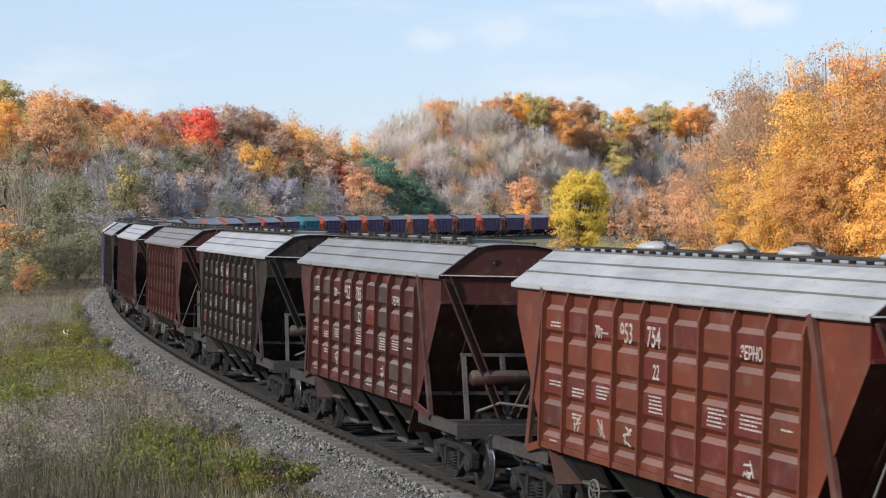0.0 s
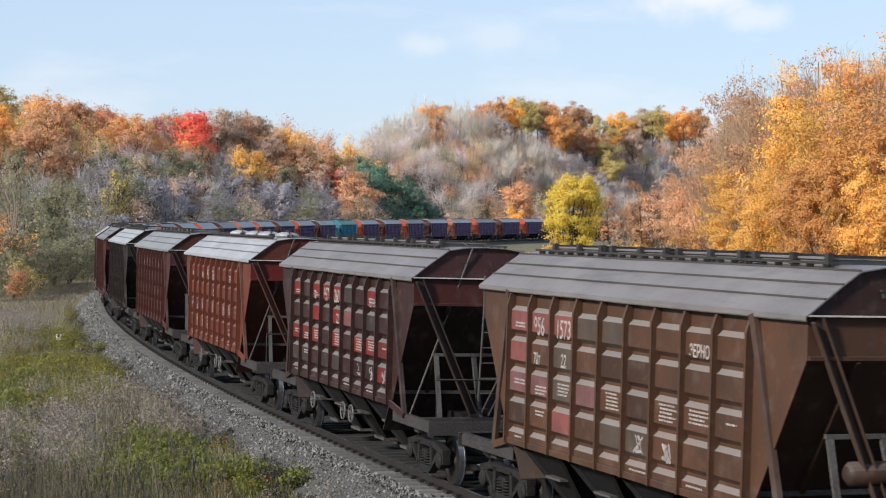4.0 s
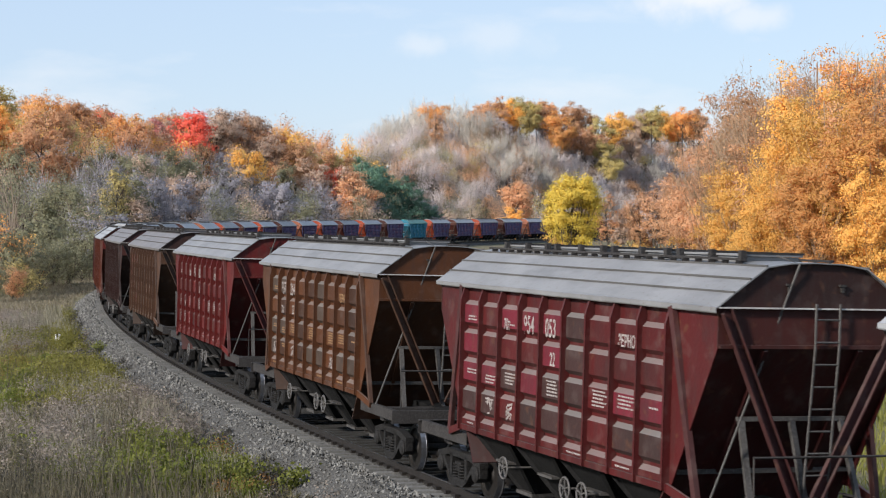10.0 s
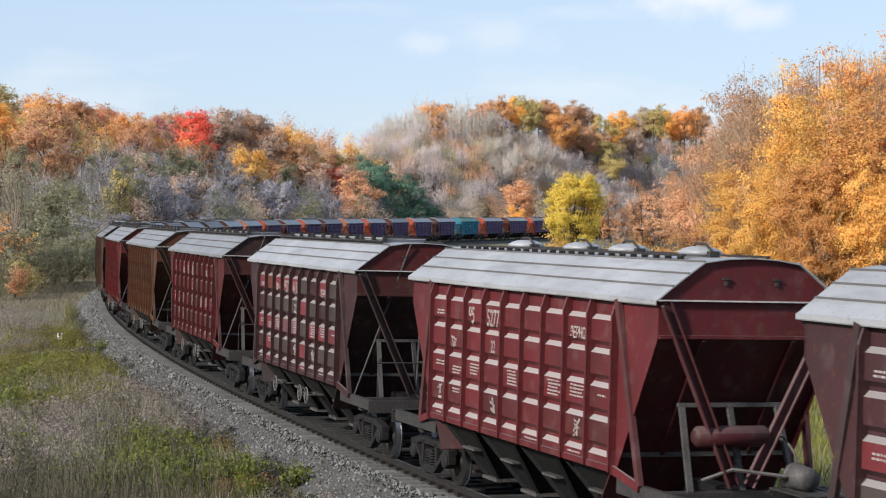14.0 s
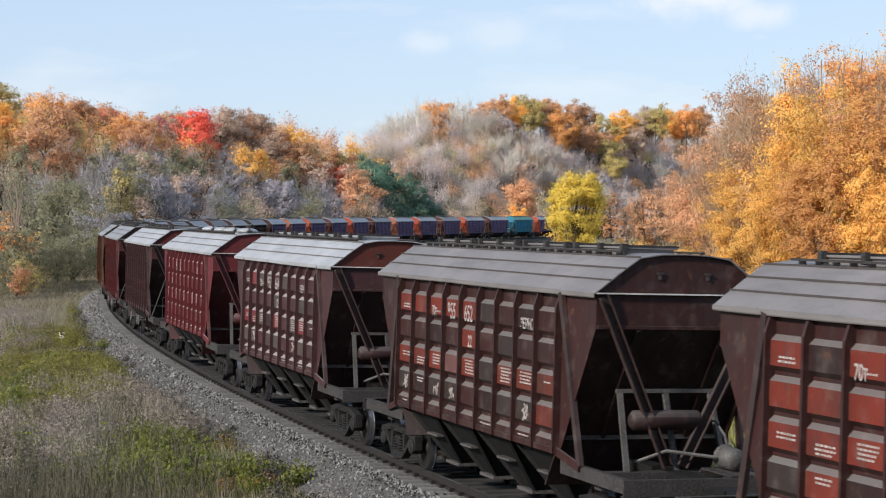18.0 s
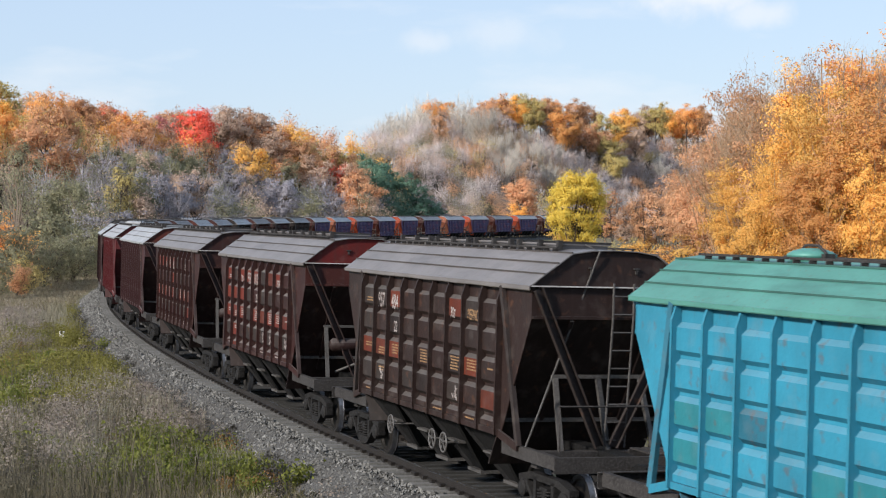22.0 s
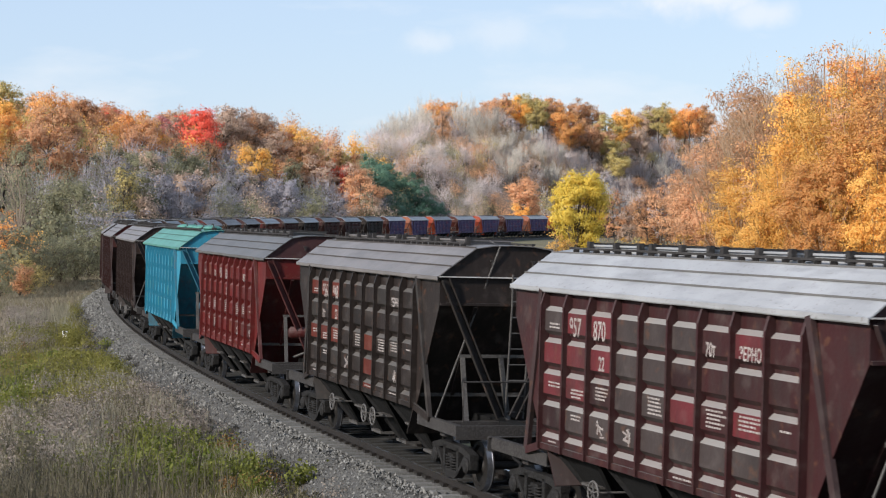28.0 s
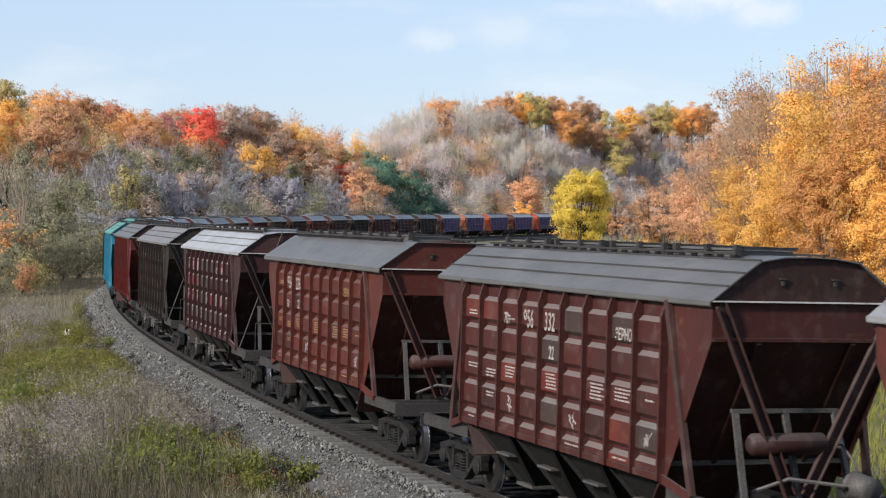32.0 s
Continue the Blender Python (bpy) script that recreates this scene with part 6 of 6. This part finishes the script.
for px, py, high, wide in ((15, 745, 0.8, 0.9), (40, 715, 0.7, 0.7), (265, 835, 0.75, 0.9), (250, 800, 0.6, 0.7), (120, 860, 0.6, 0.8), (330, 870, 0.5, 0.8), (440, 865, 0.5, 0.7), (480, 800, 0.4, 0.6), (40, 830, 0.9, 0.9), (520, 870, 0.5, 0.6),
                           (20, 610, 0.9, 1.0), (70, 700, 0.6, 0.8), (180, 630, 0.6, 0.8), (390, 850, 0.5, 0.7), (560, 860, 0.45, 0.6), (200, 870, 0.5, 0.8), (300, 845, 0.6, 0.8), (350, 830, 0.5, 0.7), (420, 840, 0.5, 0.7), (470, 855, 0.5, 0.7), (150, 840, 0.55, 0.7), (90, 820, 0.6, 0.7), (230, 855, 0.6, 0.8), (30, 690, 0.8, 0.8)):
    herb(px, py, high, wide, weed_mat, 260, "leafy yellow-green weed in the verge grass")
for i in range(56):
    x0, y0, x1, y1 = ((220, 775, 600, 880), (0, 600, 90, 780), (60, 760, 330, 880), (110, 560, 210, 640))[(0, 0, 1, 2)[i % 4]]
    px, py = rnd.uniform(x0, x1), rnd.uniform(y0, y1)
    if track_side(spot(px, py).x, spot(px, py).y)[0][0] > 3.6:
        herb(px, py, rnd.uniform(0.35, 0.65), rnd.uniform(0.5, 1.0), weed_mat if i % 3 else lush_mat, 240, "leafy yellow-green weed in the verge grass" if i % 3 else "low green leafy weed in the verge grass")
for px, py in ((172, 770), (185, 755), (150, 775), (195, 660), (130, 790)):
    herb(px, py, 0.85, 0.5, umbel_mat, 60, "pale seeding weed in the verge grass", 0.03)
for px, py in ((40, 870), (15, 860), (60, 780)):
    herb(px, py, 1.3, 0.6, stalk_mat, 160, "tall dark dry weed in the verge grass")


def tufts(name, boxes, count, high, wide, per, mat, label, lean):
    """Clumps of long grass scattered over stretches of the verge."""
    rg = np.random.default_rng(count)
    X, Y, H = [], [], []
    for i in range(count):
        x0, y0, x1, y1 = boxes[i % len(boxes)]
        at = spot(rg.uniform(x0, x1), rg.uniform(y0, y1))
        q, _ = track_side(at.x, at.y)
        if q[0] < 3.3 or math.hypot(at.x + 16.4, at.y - 79) < 3.0:
            continue
        k = rg.uniform(0.6, 1.25)
        X.append(at.x + rg.normal(size=per) * wide * k)
        Y.append(at.y + rg.normal(size=per) * wide * k)
        H.append(high * k * rg.uniform(0.55, 1.1, per))
    X, Y, H = (np.concatenate(v) for v in (X, Y, H))
    blades(name, X, Y, H, 0.010 + 0.00018 * Y, mat, label, rg, lean)


plume_mat = leaf_mat("dry_plumes", (0.36, 0.335, 0.25), (0.245, 0.225, 0.165), 0)
olive_mat = leaf_mat("olive_tufts", (0.27, 0.245, 0.062), (0.165, 0.157, 0.042), 0)
tufts("dry_plume_grass", [(0, 690, 340, 800), (150, 690, 340, 770), (280, 690, 480, 810), (20, 560, 110, 600), (0, 790, 200, 870), (380, 760, 560, 860)], 190, 0.75, 0.34, 80, plume_mat, "pale pinkish dry grass plumes on the verge", 0.16)
tufts("olive_tufts", [(70, 590, 220, 730), (0, 600, 90, 700), (90, 640, 210, 740), (0, 700, 60, 780)], 150, 0.5, 0.42, 90, olive_mat, "olive-yellow grass tufts on the verge", 0.25)
tufts("lush_tufts", [(0, 690, 50, 760), (230, 790, 330, 882), (330, 810, 560, 882), (60, 820, 240, 882)], 130, 0.40, 0.32, 70, lush_mat, "fresh green grass tufts on the verge", 0.3)
tufts("dark_stalks", [(0, 770, 70, 882), (190, 700, 330, 760), (440, 740, 600, 830), (300, 650, 360, 720)], 70, 0.95, 0.25, 40, stalk_mat, "dark dry stalks on the verge", 0.12)


def heaps(name, zones, count, high, wide, per, leaf, mat, label):
    """Low bushy weeds: rounded heaps of small leaves over stretches of the verge."""
    rg = np.random.default_rng(count + per)
    at, way = [], []
    for i in range(count):
        x0, y0, x1, y1 = zones[i % len(zones)]
        p = spot(rg.uniform(x0, x1), rg.uniform(y0, y1))
        if track_side(p.x, p.y)[0][0] < 3.0 or math.hypot(p.x + 16.4, p.y - 79) < 2.6:
            continue
        k = rg.uniform(0.55, 1.35)
        u = rg.normal(size=(per, 3))
        u /= np.linalg.norm(u, axis=1)[:, None]
        u[:, 2] = np.abs(u[:, 2])
        r = rg.uniform(0.35, 1.1, per)[:, None]
        at.append(np.array(p) + u * r * np.array([wide, wide, high]) * k)
        way.append(u + (0, 0, 0.5))
    at, way = np.concatenate(at), np.concatenate(way)
    at[:, 2] = np.maximum(at[:, 2], ground_height(at[:, 0], at[:, 1]) + 0.02)
    v, f, nm = outward(*quads(at, leaf, rg, way, 0.8), way)
    return tagged(new(name, from_arrays(name, v, f, mat, normals=nm)), label, "weeds", kind="stuff")


def creep(name, s0, s1, q0, q1, count, high, wide, per, leaf, mat, label):
    """Small heaps of weeds along the foot of the ballast, over a stretch of the track."""
    rg = np.random.default_rng(count)
    at, way = [], []
    for i in range(count):
        m, k = along(s0 + (s1 - s0) * rg.random() ** 1.4), rg.uniform(0.5, 1.3)
        q = q0 + (q1 - q0) * math.sqrt(rg.random())
        foot = m @ Vector((0, q, np.interp(q, (1.8, 3.0), (-0.27, -0.95))))
        u = rg.normal(size=(per, 3))
        u /= np.linalg.norm(u, axis=1)[:, None]
        u[:, 2] = np.abs(u[:, 2])
        at.append(np.array(foot) + u * rg.uniform(0.3, 1.1, per)[:, None] * np.array([wide, wide, high]) * k)
        way.append(u + (0, 0, 0.5))
    at, way = np.concatenate(at), np.concatenate(way)
    v, f, nm = outward(*quads(at, leaf, rg, way, 0.8), way)
    return tagged(new(name, from_arrays(name, v, f, mat, normals=nm)), label, "weeds", kind="stuff")


mauve_mat = leaf_mat("dry_weed_leaves", (0.37, 0.315, 0.265), (0.245, 0.205, 0.172), 0)
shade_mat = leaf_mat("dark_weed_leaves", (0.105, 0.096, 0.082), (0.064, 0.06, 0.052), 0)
heaps("olive_weeds", [(50, 585, 215, 735), (90, 640, 215, 740), (20, 600, 110, 690), (110, 560, 190, 620)], 330, 0.55, 0.7, 380, 0.042, olive_mat, "olive-yellow bushy weeds on the verge")
heaps("mauve_weeds", [(60, 690, 330, 800), (230, 690, 470, 790), (0, 760, 150, 870), (0, 560, 70, 640)], 420, 0.68, 0.6, 340, 0.036, mauve_mat, "dry mauve-brown bushy weeds on the verge")
heaps("dark_weeds", [(330, 640, 480, 760), (440, 730, 640, 870), (200, 620, 330, 690), (0, 800, 60, 880), (520, 800, 700, 882), (170, 540, 230, 620)], 430, 0.5, 0.55, 300, 0.034, shade_mat, "dark withered weeds along the ballast")
heaps("green_weeds", [(215, 775, 330, 882), (330, 800, 480, 882), (0, 690, 45, 770), (60, 830, 230, 882), (450, 790, 520, 850)], 120, 0.5, 0.45, 300, 0.036, weed_mat, "yellow-green bushy weeds on the verge")
creep("ballast_weeds", -26, 75, 2.15, 3.4, 420, 0.34, 0.34, 150, 0.03, shade_mat, "dark withered weeds creeping onto the ballast")
creep("straw_weeds", -26, 75, 2.3, 3.6, 160, 0.4, 0.3, 130, 0.028, mauve_mat, "dry pale weeds at the foot of the ballast")
heaps("ochre_weeds", [(0, 590, 60, 690), (60, 740, 200, 800), (380, 800, 560, 882)], 60, 0.4, 0.4, 240, 0.03, leaf_mat("ochre_weed_leaves", (0.32, 0.17, 0.06), (0.21, 0.115, 0.045), 0), "rusty ochre weeds on the verge")
# meadow on the inside of the curve
rng = np.random.default_rng(12)
X, Y = [], []
d, a = rng.uniform(22, 150, 90000), rng.uniform(-0.06, 0.27, 90000)
x, y = d * np.sin(a), d * np.cos(a)
q, _ = track_side(x, y)
k = (q < -3.6) & (q > -75)
x, y = x[k][:26000], y[k][:26000]
h = rng.uniform(0.3, 0.85, len(x))
blades("meadow_grass", x, y, h, 0.02 + 0.0003 * y, leaf_mat("meadow_blades", (0.30, 0.29, 0.07), (0.19, 0.19, 0.05), 0), "sunlit yellow-green meadow grass inside the curve", rng)

# the small marker post beside the line
post = new("marker_post")
post.location = spot(103.5, 616)
post.location.z = ground_height(post.location.x, post.location.y)[0] - 0.02
bm = bmesh.new()
box(bm, -0.11, 0.11, -0.11, 0.11, 0, 0.62)
bmesh.ops.bevel(bm, geom=bm.edges[:], offset=0.012, segments=1, affect="EDGES")
part("post", bm, surface("post_white", (0.78, 0.77, 0.74), (0.66, 0.65, 0.62), (0.5, 0.48, 0.45), 3, 20, 0.8), post)
bm = bmesh.new()
slab(bm, [(-0.05, -0.115, 0.48), (0.05, -0.115, 0.48), (0.05, -0.115, 0.625), (-0.05, -0.115, 0.625)], (0, 0.19, 0))
bmesh.ops.recalc_face_normals(bm, faces=bm.faces[:])
part("cap", bm, dark_mat, post, "black cap")
tagged(post, "small white marker post with a black cap in the grass", "marker post")


# ---- what moves ----
def run(t):
    """How far the train has gone at t seconds, from its place at nine seconds."""
    u = t - 9
    return -0.03 + 7.758 * u + 0.00835 * u * u + 0.000163 * u ** 3


def motions():
    times = [i * 0.5 for i in range(65)]
    ticks = [i / 15 for i in range(481)]
    turns = [(t, Matrix.Rotation(run(t) / 0.475, 4, "Y")) for t in ticks]
    for k, w, *rest in WAGONS:
        walk(w, [(t, along(run(t) + (4 - k) * 14.72, 5.25)) for t in times])
        if k > -2:
            for o in w.children_recursive:
                if o.name.startswith("wheelset"):
                    at = Matrix.Translation(o.location)
                    walk(o, [(t, at @ m) for t, m in turns])


motions()
